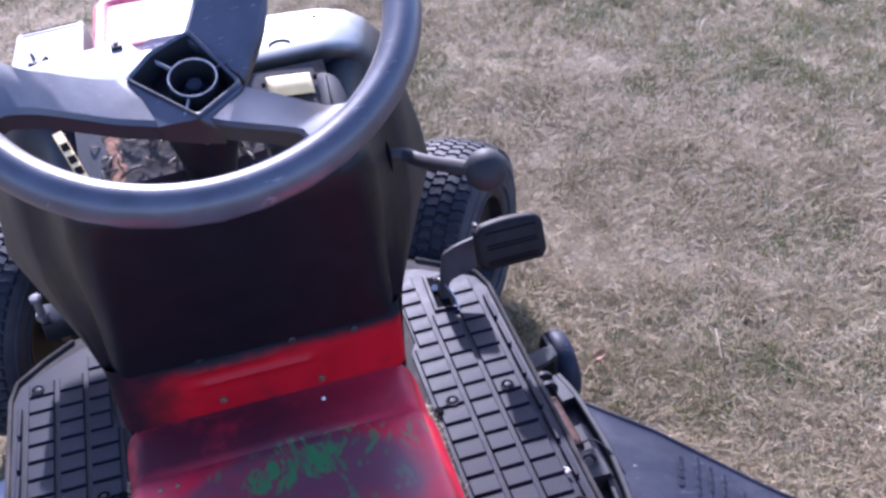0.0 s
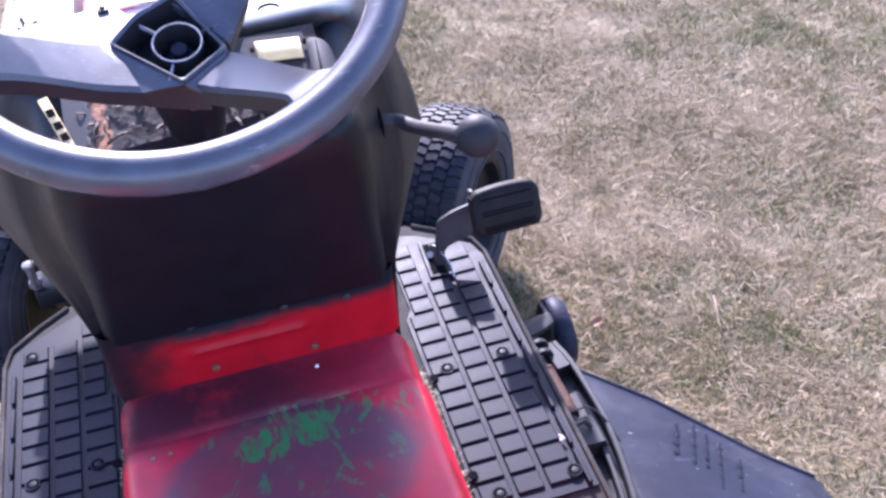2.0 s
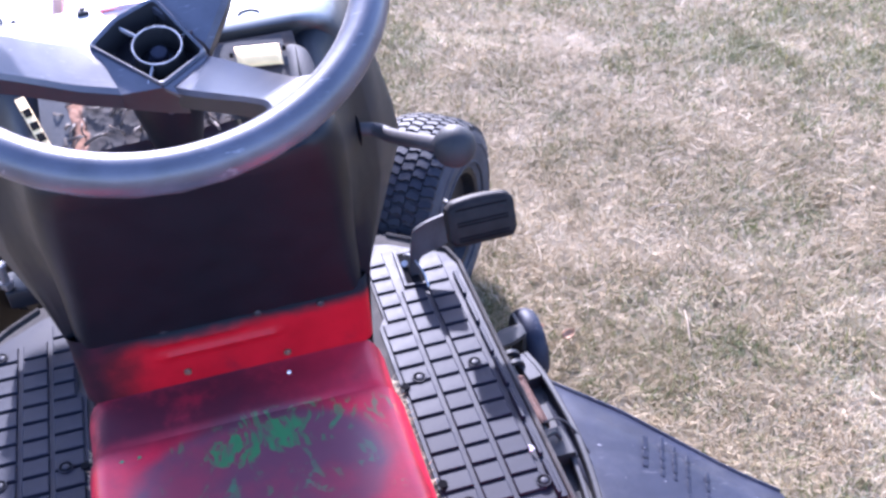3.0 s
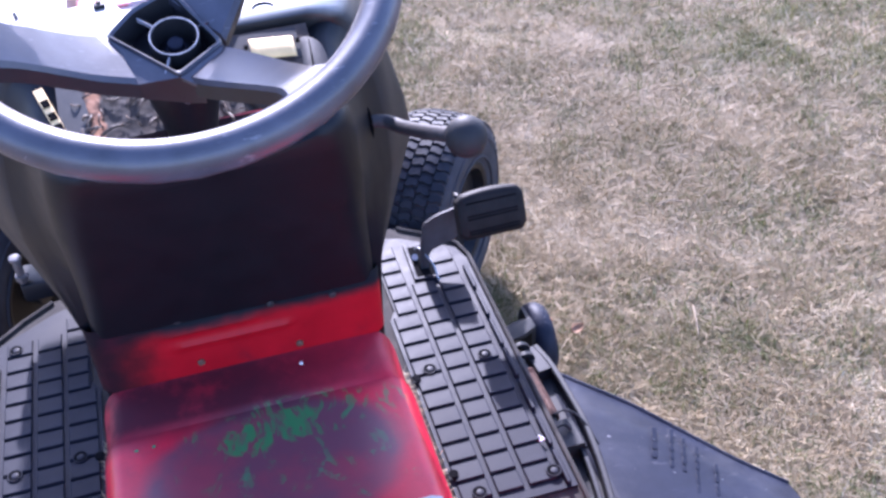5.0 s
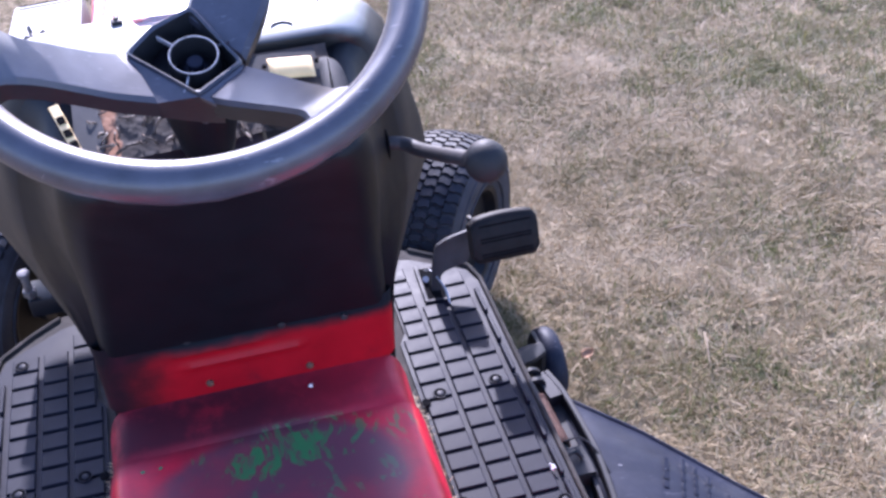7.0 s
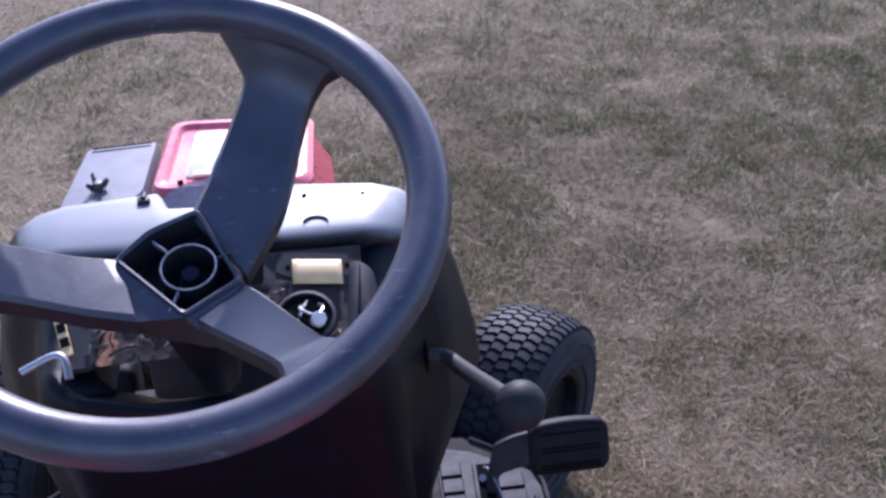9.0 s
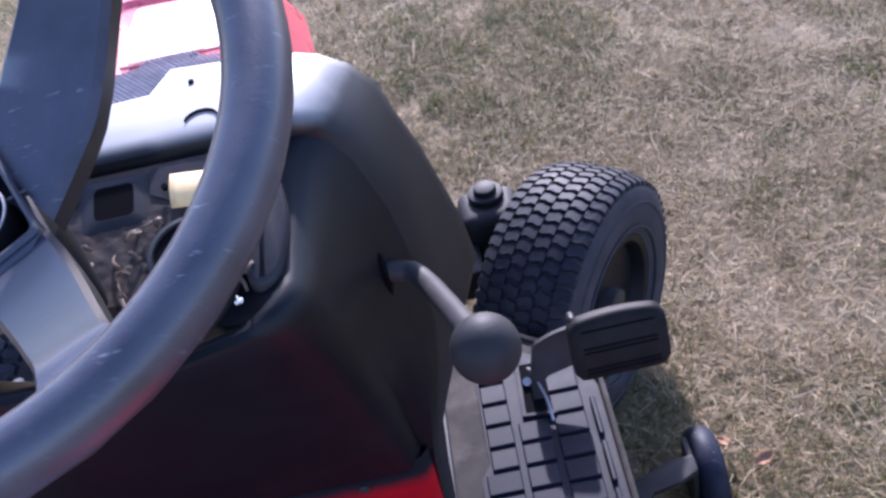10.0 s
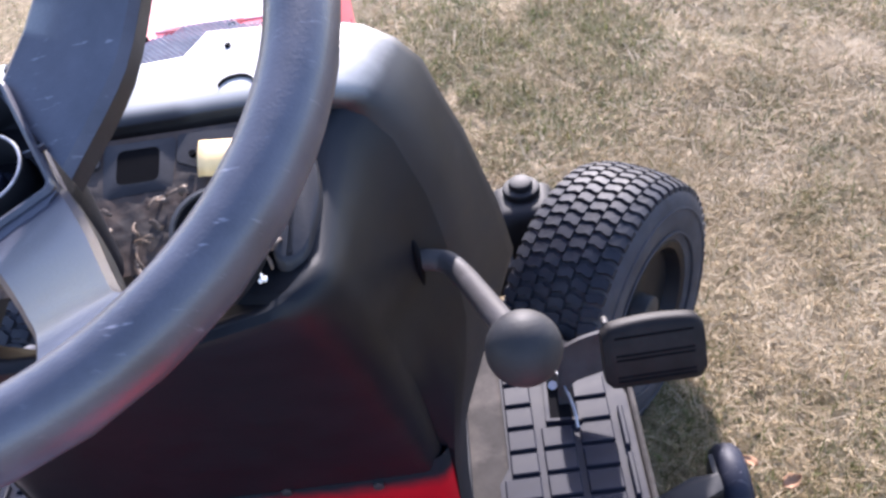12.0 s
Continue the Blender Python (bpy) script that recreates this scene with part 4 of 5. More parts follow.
for k, mt in ((-0.012, M_DARK), (0.005, M_DARK), (0.020, M_DARK)):
    bm = bmesh.new()
    box(bm, 0.009, 0.0075, 0.001, Matrix.Translation((a0 + a1) / 2 + d_ * k + u_ * 0.0048) @ FM)
    part("mark", bm, mt, slot)
bm = bmesh.new()
tube(bm, spline([(-0.165, -0.083, 0.782), (-0.140, -0.076, 0.790), (-0.130, -0.080, 0.789), (-0.126, -0.092, 0.778)], 5), 0.0035, 10)
part("throttle_lever", bm, M_STEEL, tractor, "bent bare metal throttle lever")

# red riser with pressed ribs, and the tunnel between the feet
bm = bmesh.new()
XT, HW = -0.012, 0.176
nx, nz = 60, 20
rows_ = []
for j in range(nz + 1):
    z = 0.384 + (0.486 - 0.384) * j / nz
    row = [(XT + HW + 0.004, 0.045, z)]
    for i in range(nx + 1):
        x = -HW + 2 * HW * i / nx
        y = 0.0
        for zc, x0, x1, hgt in ((0.457, -0.10, 0.03, 0.0045), (0.434, -0.09, 0.07, 0.0045)):
            if x0 < x < x1:
                y -= hgt * math.exp(-((z - zc) / 0.0055) ** 2) * min(1, (x - x0) / 0.015, (x1 - x) / 0.015)
        edge = max(0.0, abs(x) - HW + 0.012) / 0.012
        row.append((XT + x, y + 0.010 * edge ** 2, z))
    row = [row[0]] and [(XT - HW - 0.004, 0.045, z)] + row[1:] + [(XT + HW + 0.004, 0.045, z)]
    rows_.append(row)
loft(bm, rows_, False)
riser = part("riser", bm, M_RISER, tractor, "red pressed-steel riser with black overspray")
for x, z, mt in ((0.115, 0.463, M_POD), (0.04, 0.470, M_POD), (-0.07, 0.476, M_POD), (0.066, 0.396, M_RUST), (-0.055, 0.402, M_RUST)):
    bm = bmesh.new()
    cyl(bm, 0.005, 0.004, pose(XT + x, -0.001, z, 90), 6, bevel=0.0008)
    part("screw", bm, mt, riser)
bm = bmesh.new()
PROF = [(0.003, 0.3850), (-0.002, 0.3836), (-0.008, 0.3826), (-0.030, 0.3805), (-0.060, 0.3765), (-0.0655, 0.3735), (-0.068, 0.3700), (-0.072, 0.3690), (-0.15, 0.3690), (-0.30, 0.3690), (-0.60, 0.3690)]
rings = []
for y, z in PROF:
    rear = y < -0.066
    w = HW + (0.002 if rear else -0.004)
    half = [(w + 0.020, 0.277), (w + 0.014, z - 0.046), (w + 0.007, z - 0.022), (w + 0.001, z - 0.011), (w - 0.006, z - 0.004), (w - 0.016, z)]
    half += [(w * 0.5, z)]
    rings.append([(XT + x, y, zz) for x, zz in half] + [(XT, y, z)] + [(XT - x, y, zz) for x, zz in half[::-1]])
loft(bm, rings, False)
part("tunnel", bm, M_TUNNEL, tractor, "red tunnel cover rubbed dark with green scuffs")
M_GREENCHIP = material("green_paint_chip", (0.03, 0.22, 0.08), 0.5, vary=0.3, scale=80)
rnd = random.Random(9)
for x, y in ((-0.158, -0.088), (-0.138, -0.088), (0.05, -0.022)):
    bm = bmesh.new()
    slab(bm, [(x + rnd.uniform(0.6, 1.3) * 0.0028 * math.cos(a), y + rnd.uniform(0.6, 1.3) * 0.0022 * math.sin(a)) for a in (k * math.pi / 4 for k in range(8))], 0.3695 if y < -0.07 else 0.374, 0.3700 if y < -0.07 else 0.3836)
    part("paint_chip", bm, M_GREENCHIP if y < -0.07 else M_WHITE, tractor)

for x, y, z, size, turn in ((0.0946, -0.0872, 0.7735, 0.0036, 30), (0.319, -0.150, 0.2815, 0.0052, 75)):
    bm = bmesh.new()
    for k, (dx, dy, f) in enumerate(((0, 0, 1.0), (0.9, -0.5, 0.6), (-0.3, 0.9, 0.5))):
        box(bm, size * f * 1.5, size * f * 0.8, size * 0.5, pose(x + dx * size * 0.6, y + dy * size * 0.6, z + 0.2 * size * k, 14 * k, -10, turn + 40 * k), size * 0.15, 1)
    part("paint_chip", bm, M_WHITE, tractor, "loose white paint flake")

# footboards, mats with raised pads
PAD = {}


def pad_mesh(sx, sy, key):
    if key not in PAD:
        bm = bmesh.new()
        lo, hi = 0.0, 0.0038
        b = 0.0013
        loft(bm, [[(-sx / 2, -sy / 2, lo), (sx / 2, -sy / 2, lo), (sx / 2, sy / 2, lo), (-sx / 2, sy / 2, lo)], [(-sx / 2, -sy / 2, hi - b), (sx / 2, -sy / 2, hi - b), (sx / 2, sy / 2, hi - b), (-sx / 2, sy / 2, hi - b)], [(-sx / 2 + b, -sy / 2 + b, hi), (sx / 2 - b, -sy / 2 + b, hi), (sx / 2 - b, sy / 2 - b, hi), (-sx / 2 + b, sy / 2 - b, hi)]], True, (False, True))
        me = bpy.data.meshes.new("pad")
        bmesh.ops.recalc_face_normals(bm, faces=bm.faces)
        bm.to_mesh(me)
        bm.free()
        me.materials.append(M_MAT)
        PAD[key] = me
    return PAD[key]


def place(me, name, parent, m):
    ob = new(name, me)
    ob.parent = parent
    ob.matrix_basis = m
    return ob


ROW0, PITCH = 0.161, 0.0311
COLS = [(0.2085, 0.2455), (0.2525, 0.2855), (0.2925, 0.3275)]
for side in (1, -1):
    def P(x, y):
        return (XC + side * x, y)

    def order(poly):
        return poly if side > 0 else poly[::-1]

    bm = bmesh.new()
    slab(bm, order(round_poly([P(0.358, -0.62), P(0.358, 0.235), P(0.350, 0.272), P(0.275, 0.336), P(0.16, 0.350), P(0.16, -0.62)], 0.008)), 0.256, 0.2705, 0.002)
    board = part("footboard", bm, M_BOARD, tractor, "dusty black plastic footboard")
    # rolled lip along the board's outer and front edges
    bm = bmesh.new()
    lip = [P(0.354, -0.40), P(0.354, 0.10), P(0.354, 0.233), P(0.345, 0.268), P(0.306, 0.304), P(0.266, 0.333)]
    tube(bm, [(x, y, 0.2725) for x, y in lip], 0.0036, 8)
    part("rolled_edge", bm, M_BOARD, board)
    bm = bmesh.new()
    slab(bm, order([P(0.3485, -0.226), P(0.3485, 0.225), P(0.338, 0.256), P(0.262, 0.304), P(0.214, 0.318), P(0.214, 0.145), P(0.203, 0.125), P(0.203, -0.226)]), 0.2705, 0.2755)
    mat_ = part("foot_mat", bm, M_MAT, tractor, "worn black ribbed foot mat")
    # outer segmented edging
    for k in range(7):
        y1 = 0.205 - 0.0625 * k
        bm = bmesh.new()
        box(bm, 0.006, 0.054, 0.008, pose(XC + side * 0.3385, y1 - 0.027, 0.2785), 0.0015, 1)
        part("edge_strip", bm, M_MAT, mat_)
    for k in range(-5, 12):
        ytop = ROW0 - PITCH * k
        for c, (x0, x1) in enumerate(COLS):
            yc = ytop - PITCH / 2
            sx, sy = x1 - x0, 0.0262
            xc = (x0 + x1) / 2
            # clipped front corner, and the pedal's slot on the driver's brake side
            if yc > 0.248 and xc > 0.30:
                continue
            if yc > 0.285 - (xc - 0.21) * 0.35:
                continue
            if side > 0 and 0.195 < yc < 0.285 and c == 1:
                continue
            if c == 0 and yc > 0.13:
                sx -= 0.008
                xc += 0.004
            tilt = rnd.uniform(-0.6, 0.6)
            me_ = pad_mesh(round(sx, 4), sy, (round(sx, 4),))
            place(me_, "pad", mat_, pose(XC + side * xc, yc, 0.2754, tilt, rnd.uniform(-0.6, 0.6), 0))
    holes = [(0.230, 0.013), (0.309, 0.016), (0.327, -0.200), (0.231, -0.203)] if side > 0 else [(0.232, 0.008), (0.312, 0.003), (0.315, 0.236)]
    for x, y in holes:
        bm = bmesh.new()
        rings = []
        for k in range(25):
            a = 2 * math.pi * k / 24
            rings.append([(XC + side * x + r * math.cos(a), y + r * math.sin(a), z) for r, z in ((0.0096, 0.2806), (0.0092, 0.2814), (0.0084, 0.2814), (0.0078, 0.2808))])
        loft(bm, rings, False)
        recess = part("screw_recess", bm, M_MAT, mat_)
        bm = bmesh.new()
        cyl(bm, 0.0080, 0.0008, pose(XC + side * x, y, 0.2808), 20)
        part("screw_well", bm, M_DARK, recess)
        bm = bmesh.new()
        cyl(bm, 0.0048, 0.0016, pose(XC + side * x + 0.0006, y - 0.0010, 0.2811), 10, bevel=0.0005)
        part("screw", bm, M_MAT, recess)
    for x, y in ((0.208, 0.002), (0.209, -0.167)):
        bm = bmesh.new()
        cyl(bm, 0.0062, 0.0015, pose(XC + side * x, y, 0.2808), 16)
        part("vent_hole", bm, M_DARK, mat_)

# the pedal's slot, arm and pad
bm = bmesh.new()
slab(bm, round_poly([(0.252, 0.198), (0.288, 0.195), (0.285, 0.244), (0.280, 0.276), (0.252, 0.276)], 0.004, 3), 0.2745, 0.2768)
slot_ = part("pedal_slot", bm, M_DARK, tractor, "dark slot in the foot mat")
bm = bmesh.new()
slab(bm, [(0.249, 0.195), (0.2535, 0.198), (0.2565, 0.278), (0.252, 0.280)], 0.276, 0.2825)
slab(bm, [(0.2535, 0.198), (0.249, 0.195), (0.287, 0.191), (0.2835, 0.1955)], 0.276, 0.2825)
part("slot_rim", bm, M_MAT, slot_)
tl, tr, br = Vector((0.3135, 0.173, 0.433)), Vector((0.4115, 0.177, 0.431)), Vector((0.4060, 0.152, 0.376))
ux, uy = (tr - tl).normalized(), (tr - br).normalized()
uz = ux.cross(uy).normalized()
uy = uz.cross(ux)
PC = (tl + br) / 2
PM = Matrix((ux, uy, uz)).transposed().to_4x4()
pedal = empty("brake_pedal", Matrix(), tractor)
bm = bmesh.new()
rows_ = []
for i in range(17):
    u = -0.5 + i / 16
    arc = 0.005 * (1 - (2 * u) ** 2)
    # rounded corners: the pad is a little lower towards its ends
    fall = 0.007 * max(0.0, abs(2 * u) - 0.86) / 0.14
    hi, lo = 0.029 + arc - fall, -0.0345 + fall
    prof = [(lo + 0.004, -0.016), (lo, -0.012), (lo, 0.000), (lo + 0.003, 0.004), (lo + 0.009, 0.006), (hi - 0.009, 0.006), (hi - 0.003, 0.004), (hi, 0.000), (hi, -0.012), (hi - 0.004, -0.016)]
    rows_.append([Vector((0.098 * u, y, z - 0.35 * fall)) for y, z in prof])
loft(bm, rows_, True, (True, True))
bmesh.ops.bevel(bm, geom=[e for e in bm.edges if len(e.link_faces) == 2 and e.calc_face_angle(0) > 1.1], offset=0.003, segments=2, profile=0.5, affect="EDGES")
bm.transform(Matrix.Translation(PC) @ PM)
part("pedal_pad", bm, M_PEDAL, pedal, "black rubber pedal pad with grooves")
for y in (-0.0255, -0.0215, -0.004, 0.0005, 0.0190):
    bm = bmesh.new()
    box(bm, 0.076, 0.0026, 0.0016, Matrix.Translation(PC) @ PM @ pose(0, y, 0.0058, 0, 0, 0), 0.0006, 1)
    part("groove_rib", bm, M_DARK, pedal)
bm = bmesh.new()
arm = [(0.264, 0.262), (0.276, 0.262), (0.279, 0.300), (0.281, 0.318), (0.326, 0.330), (0.328, 0.383), (0.296, 0.376), (0.275, 0.366), (0.268, 0.330)]
slab(bm, round_poly(arm, 0.006, 3), -0.0025, 0.0025, 0.001)
bm.transform(Matrix.Translation((0, 0.192, -0.010)) @ pose(0, 0, 0, 84))
part("pedal_arm", bm, M_ARM, pedal)
bm = bmesh.new()
tube(bm, spline([(0.266, 0.262, 0.284), (0.270, 0.240, 0.300), (0.279, 0.198, 0.300), (0.281, 0.178, 0.286)], 5), 0.0016, 8)
part("return_wire", bm, M_STEEL, pedal, "thin bright return wire")
bm = bmesh.new()
part("bolt", cyl(bm, 0.005, 0.006, pose(0.262, 0.245, 0.281, 40), 12), M_STEEL, pedal)
bm = bmesh.new()
cyl(bm, 0.0038, 0.016, pose(0.317, 0.190, 0.423, 70), 12, bevel=0.0008)
part("bolt", bm, M_BLACKSTEEL, pedal)

# gear lever
bm = bmesh.new()
tube(bm, spline([(0.162, 0.012, 0.686), (0.180, 0.012, 0.686), (0.193, 0.007, 0.685), (0.203, -0.012, 0.688), (0.212, -0.045, 0.702), (0.224, -0.095, 0.726), (0.234, -0.138, 0.747)]), [0.0076] * 14 + [0.0080] * 20 + [0.0080] * 15, 16)
lever = part("gear_lever", bm, M_ARM, tractor, "bent steel lever with a black ball knob")
bm = bmesh.new()
bmesh.ops.create_uvsphere(bm, u_segments=40, v_segments=24, radius=0.0208, matrix=pose(0.236, -0.148, 0.753))
cyl(bm, 0.009, 0.014, look((0.231, -0.128, 0.745), (0.222, -0.09, 0.729)), 16)
part("knob", bm, M_KNOB, lever)
bm = bmesh.new()
bmesh.ops.create_uvsphere(bm, u_segments=16, v_segments=10, radius=1.0, matrix=Matrix.Translation((0.1715, 0.013, 0.687)) @ pose(0, -0.001, -0.004, 0, 0, 12) @ Matrix.Diagonal((0.004, 0.0095, 0.023, 1)))
part("lever_gate", bm, M_DARK, tower)


# front wheels
def wheel(x, y, yaw, R, w, phase):
    hub = empty("front_wheel", pose(x, y, R - 0.006, 0, 0, yaw), tractor)
    hub["label"] = "front wheel with a worn turf tyre"
    bm = bmesh.new()
    prof = [(-0.36, 0.52), (-0.42, 0.54), (-0.455, 0.60), (-0.485, 0.70), (-0.47, 0.82), (-0.43, 0.905), (-0.36, 0.945), (-0.2, 0.966), (0, 0.972), (0.2, 0.966), (0.36, 0.945), (0.43, 0.905), (0.47, 0.82), (0.485, 0.70), (0.455, 0.60), (0.42, 0.54), (0.36, 0.52)]
    loft(bm, [[(w * s, R * r * math.cos(a), R * r * math.sin(a)) for s, r in prof] for a in (2 * math.pi * k / 72 for k in range(73))], False)
    bmesh.ops.remove_doubles(bm, verts=bm.verts, dist=1e-5)
    part("tyre", bm, M_SIDEWALL, hub)
    # turf tread: wavy blocks in staggered rows
    bm = bmesh.new()
    ROWS_N, COLS_N = 60, 6
    pit = 2 * math.pi / ROWS_N
    for i in range(ROWS_N):
        for j in range(COLS_N):
            s0 = -0.43 + 0.86 * j / COLS_N + 0.003
            s1 = s0 + 0.86 / COLS_N - 0.006
            a0 = i * pit + phase + (0.48 * pit if j % 2 else 0)
            pts_, top_ = [], []
            outline = [(0, 0.10), (0.16, 0.02), (0.36, -0.04), (0.60, 0.06), (0.82, 0.15), (1, 0.12), (1, 0.78), (0.82, 0.84), (0.60, 0.77), (0.36, 0.66), (0.16, 0.70), (0, 0.77)]
            if j % 2:
                outline = [(1 - u, v) for u, v in outline[::-1]]
            for dpt, store in ((0.0, pts_), (1.0, top_)):
                for u, v in outline:
                    uu, vv = (0.5 + (u - 0.5) * (0.93 if dpt else 1.0)), (0.42 + (v - 0.42) * (0.86 if dpt else 1.08))
                    s = s0 + (s1 - s0) * uu
                    r = R * (0.972 - 0.10 * (abs(s) / 0.43) ** 3.2 * 0.6 - 0.010) + dpt * 0.0070
                    a = a0 + pit * vv
                    store.append(bm.verts.new((w * s, r * math.cos(a), r * math.sin(a))))
            bm.faces.new(top_)
            n_ = len(pts_)
            for q in range(n_):
                bm.faces.new((pts_[q], pts_[(q + 1) % n_], top_[(q + 1) % n_], top_[q]))
    part("tread", bm, M_RUBBER, hub, smooth=False)
    # sidewall ribs
    for sgn in (1, -1):
        bm = bmesh.new()
        for rr in (0.62, 0.80):
            tube(bm, [(sgn * w * 0.472, R * rr * math.cos(a), R * rr * math.sin(a)) for a in (2 * math.pi * k / 48 for k in range(49))], 0.0022, 6, False)
        part("sidewall_rib", bm, M_SIDEWALL, hub)
    bm = bmesh.new()
    rprof = [(-0.36, 0.40), (-0.40, 0.50), (-0.40, 0.545), (-0.43, 0.56), (-0.44, 0.545), (-0.42, 0.50), (-0.30, 0.46), (-0.28, 0.20), (-0.30, 0.12), (0.30, 0.12), (0.28, 0.20), (0.30, 0.46), (0.42, 0.50), (0.44, 0.545), (0.43, 0.56), (0.40, 0.545), (0.40, 0.50)]
    loft(bm, [[(w * s, R * r * math.cos(a), R * r * math.sin(a)) for s, r in rprof] for a in (2 * math.pi * k / 48 for k in range(49))], False)
    bmesh.ops.remove_doubles(bm, verts=bm.verts, dist=1e-5)
    part("rim", bm, M_TOWER, hub)
    bm = bmesh.new()
    cyl(bm, 0.024, w * 0.86, pose(0, 0, 0, 0, 90, 0), 20, bevel=0.003)
    part("hub_cap", bm, M_BLACKSTEEL, hub)


wheel(0.354, 0.477, -37, 0.181, 0.150, 0.03)
wheel(-0.366, 0.515, -29, 0.186, 0.150, 0.10)
# front axle, spindles and frame
bm = bmesh.new()
box(bm, 0.50, 0.06, 0.05, pose(XC, 0.50, 0.235), 0.006)
axle = part("front_axle", bm, M_BLACKSTEEL, tractor)
for x in (0.262, -0.282):
    bm = bmesh.new()
    box(bm, 0.084, 0.076, 0.12, pose(x, 0.563, 0.238), 0.016, 3)
    cyl(bm, 0.025, 0.012, pose(x, 0.575, 0.302), 24, bevel=0.004)
    cyl(bm, 0.016, 0.012, pose(x, 0.575, 0.311), 20, bevel=0.004)
    part("spindle", bm, M_KNOB, axle, "greasy black steering spindle")
bm = bmesh.new()
cyl(bm, 0.006, 0.045, pose(-0.290, 0.276, 0.388), 12, bevel=0.001)
cyl(bm, 0.0095, 0.009, pose(-0.290, 0.276, 0.376), 6, bevel=0.001)
cyl(bm, 0.0085, 0.006, pose(-0.290, 0.276, 0.408), 16, bevel=0.001)
box(bm, 0.010, 0.012, 0.016, pose(-0.270, 0.285, 0.398), 0.003)
part("lift_link_bolt", bm, M_DULL, tractor, "bright bolt and nut on the steering link")
bm = bmesh.new()
box(bm, 0.12, 0.05, 0.03, pose(-0.235, 0.29, 0.352), 0.004)
part("steering_link", bm, M_TOWER, tractor)
bm = bmesh.new()
for sx in (-1, 1):
    box(bm, 0.03, 1.05, 0.09, pose(XC + sx * 0.16, 0.18, 0.235), 0.003)
box(bm, 0.34, 0.02, 0.14, pose(XC, 0.70, 0.26), 0.003)
part("frame_rails", bm, M_BLACKSTEEL, tractor)

# mower deck, gauge wheel, chute
bm = bmesh.new()
outline = round_poly([(-0.47, -0.30), (-0.56, 0.05), (-0.56, 0.19), (-0.40, 0.245), (-0.15, 0.29), (0.20, 0.26), (0.38, 0.17), (0.385, -0.30), (0.20, -0.50), (-0.25, -0.50)], 0.05, 6)
loft(bm, [at_z(outline, 0.045), at_z([(x * 1.0, y) for x, y in outline], 0.115), at_z([(x * 0.97, -0.1 + (y + 0.1) * 0.97) for x, y in outline], 0.135), at_z([(x * 0.90, -0.1 + (y + 0.1) * 0.92) for x, y in outline], 0.142)], True, (False, True))
deck = part("mower_deck", bm, M_DECK, tractor, "dusty grey mower deck under the footboards")
bm = bmesh.new()
rings = []
for k in range(49):
    a = 2 * math.pi * k / 48
    rings.append([(0.461 + s, 0.234 + r * math.cos(a), 0.056 + r * math.sin(a)) for s, r in ((-0.018, 0.02), (-0.019, 0.046), (-0.0165, 0.055), (-0.009, 0.061), (0, 0.0625), (0.009, 0.061), (0.0165, 0.055), (0.019, 0.046), (0.018, 0.02))])
loft(bm, rings, False)
bmesh.ops.remove_doubles(bm, verts=bm.verts, dist=1e-6)
gw = part("gauge_wheel", bm, M_CHUTE, tractor, "smooth black plastic gauge wheel")
bm = bmesh.new()
cyl(bm, 0.012, 0.05, pose(0.461, 0.234, 0.056, 0, 90), 16, bevel=0.002)
part("axle_bolt", bm, M_STEEL, gw)
bm = bmesh.new()
slab(bm, round_poly([(0.345, 0.150), (0.372, 0.150), (0.380, 0.172), (0.414, 0.178), (0.440, 0.190), (0.440, 0.214), (0.408, 0.212), (0.350, 0.184)][::-1], 0.003, 2), 0.122, 0.130, 0.001)
slab(bm, [(0.434, 0.246), (0.440, 0.246), (0.440, 0.190), (0.434, 0.190)][::-1], 0.050, 0.124)
part("gauge_bracket", bm, M_KNOB, gw, "dusty black steel bracket")


def chute_edge(t):
    """The chute's front edge from the hinge outwards."""
    pts_ = [(0.390, 0.026, 0.205), (0.405, 0.021, 0.204), (0.434, -0.005, 0.198), (0.489, -0.054, 0.186), (0.547, -0.113, 0.168), (0.603, -0.171, 0.152), (0.656, -0.213, 0.135), (0.680, -0.236, 0.100)]
    return pts_[t]


bm = bmesh.new()
rings = []
for k in range(9):
    t = k / 8
    ring = []
    for q in range(8):
        x, y, z = chute_edge(q)
        back = -0.62
        yy = y + (back - y) * t
        ring.append((x + 0.004 * math.sin(3 * t) * (q > 1), yy, z + 0.006 * math.sin(math.pi * t) * (q < 7)))
    rings.append(ring)
loft(bm, rings, False)
chute = part("discharge_chute", bm, M_CHUTE, tractor, "black plastic grass discharge chute with moulded lettering")
chute.modifiers.new("thick", "SOLIDIFY").thickness = 0.005
# front lip of the chute
bm = bmesh.new()
lipp = spline([chute_edge(q) for q in range(1, 7)], 4)
tube(bm, [p + Vector((0, 0, -0.001)) for p in lipp], 0.0035, 8)
part("chute_lip", bm, M_CHUTE, chute)


def chute_z(x, y):
    xs = [chute_edge(q)[0] for q in range(8)]
    zs = [chute_edge(q)[2] for q in range(8)]
    return float(np.interp(x, xs, zs)) + 0.0045


# moulded warning text, too worn to read: rows of short bars
rnd = random.Random(21)
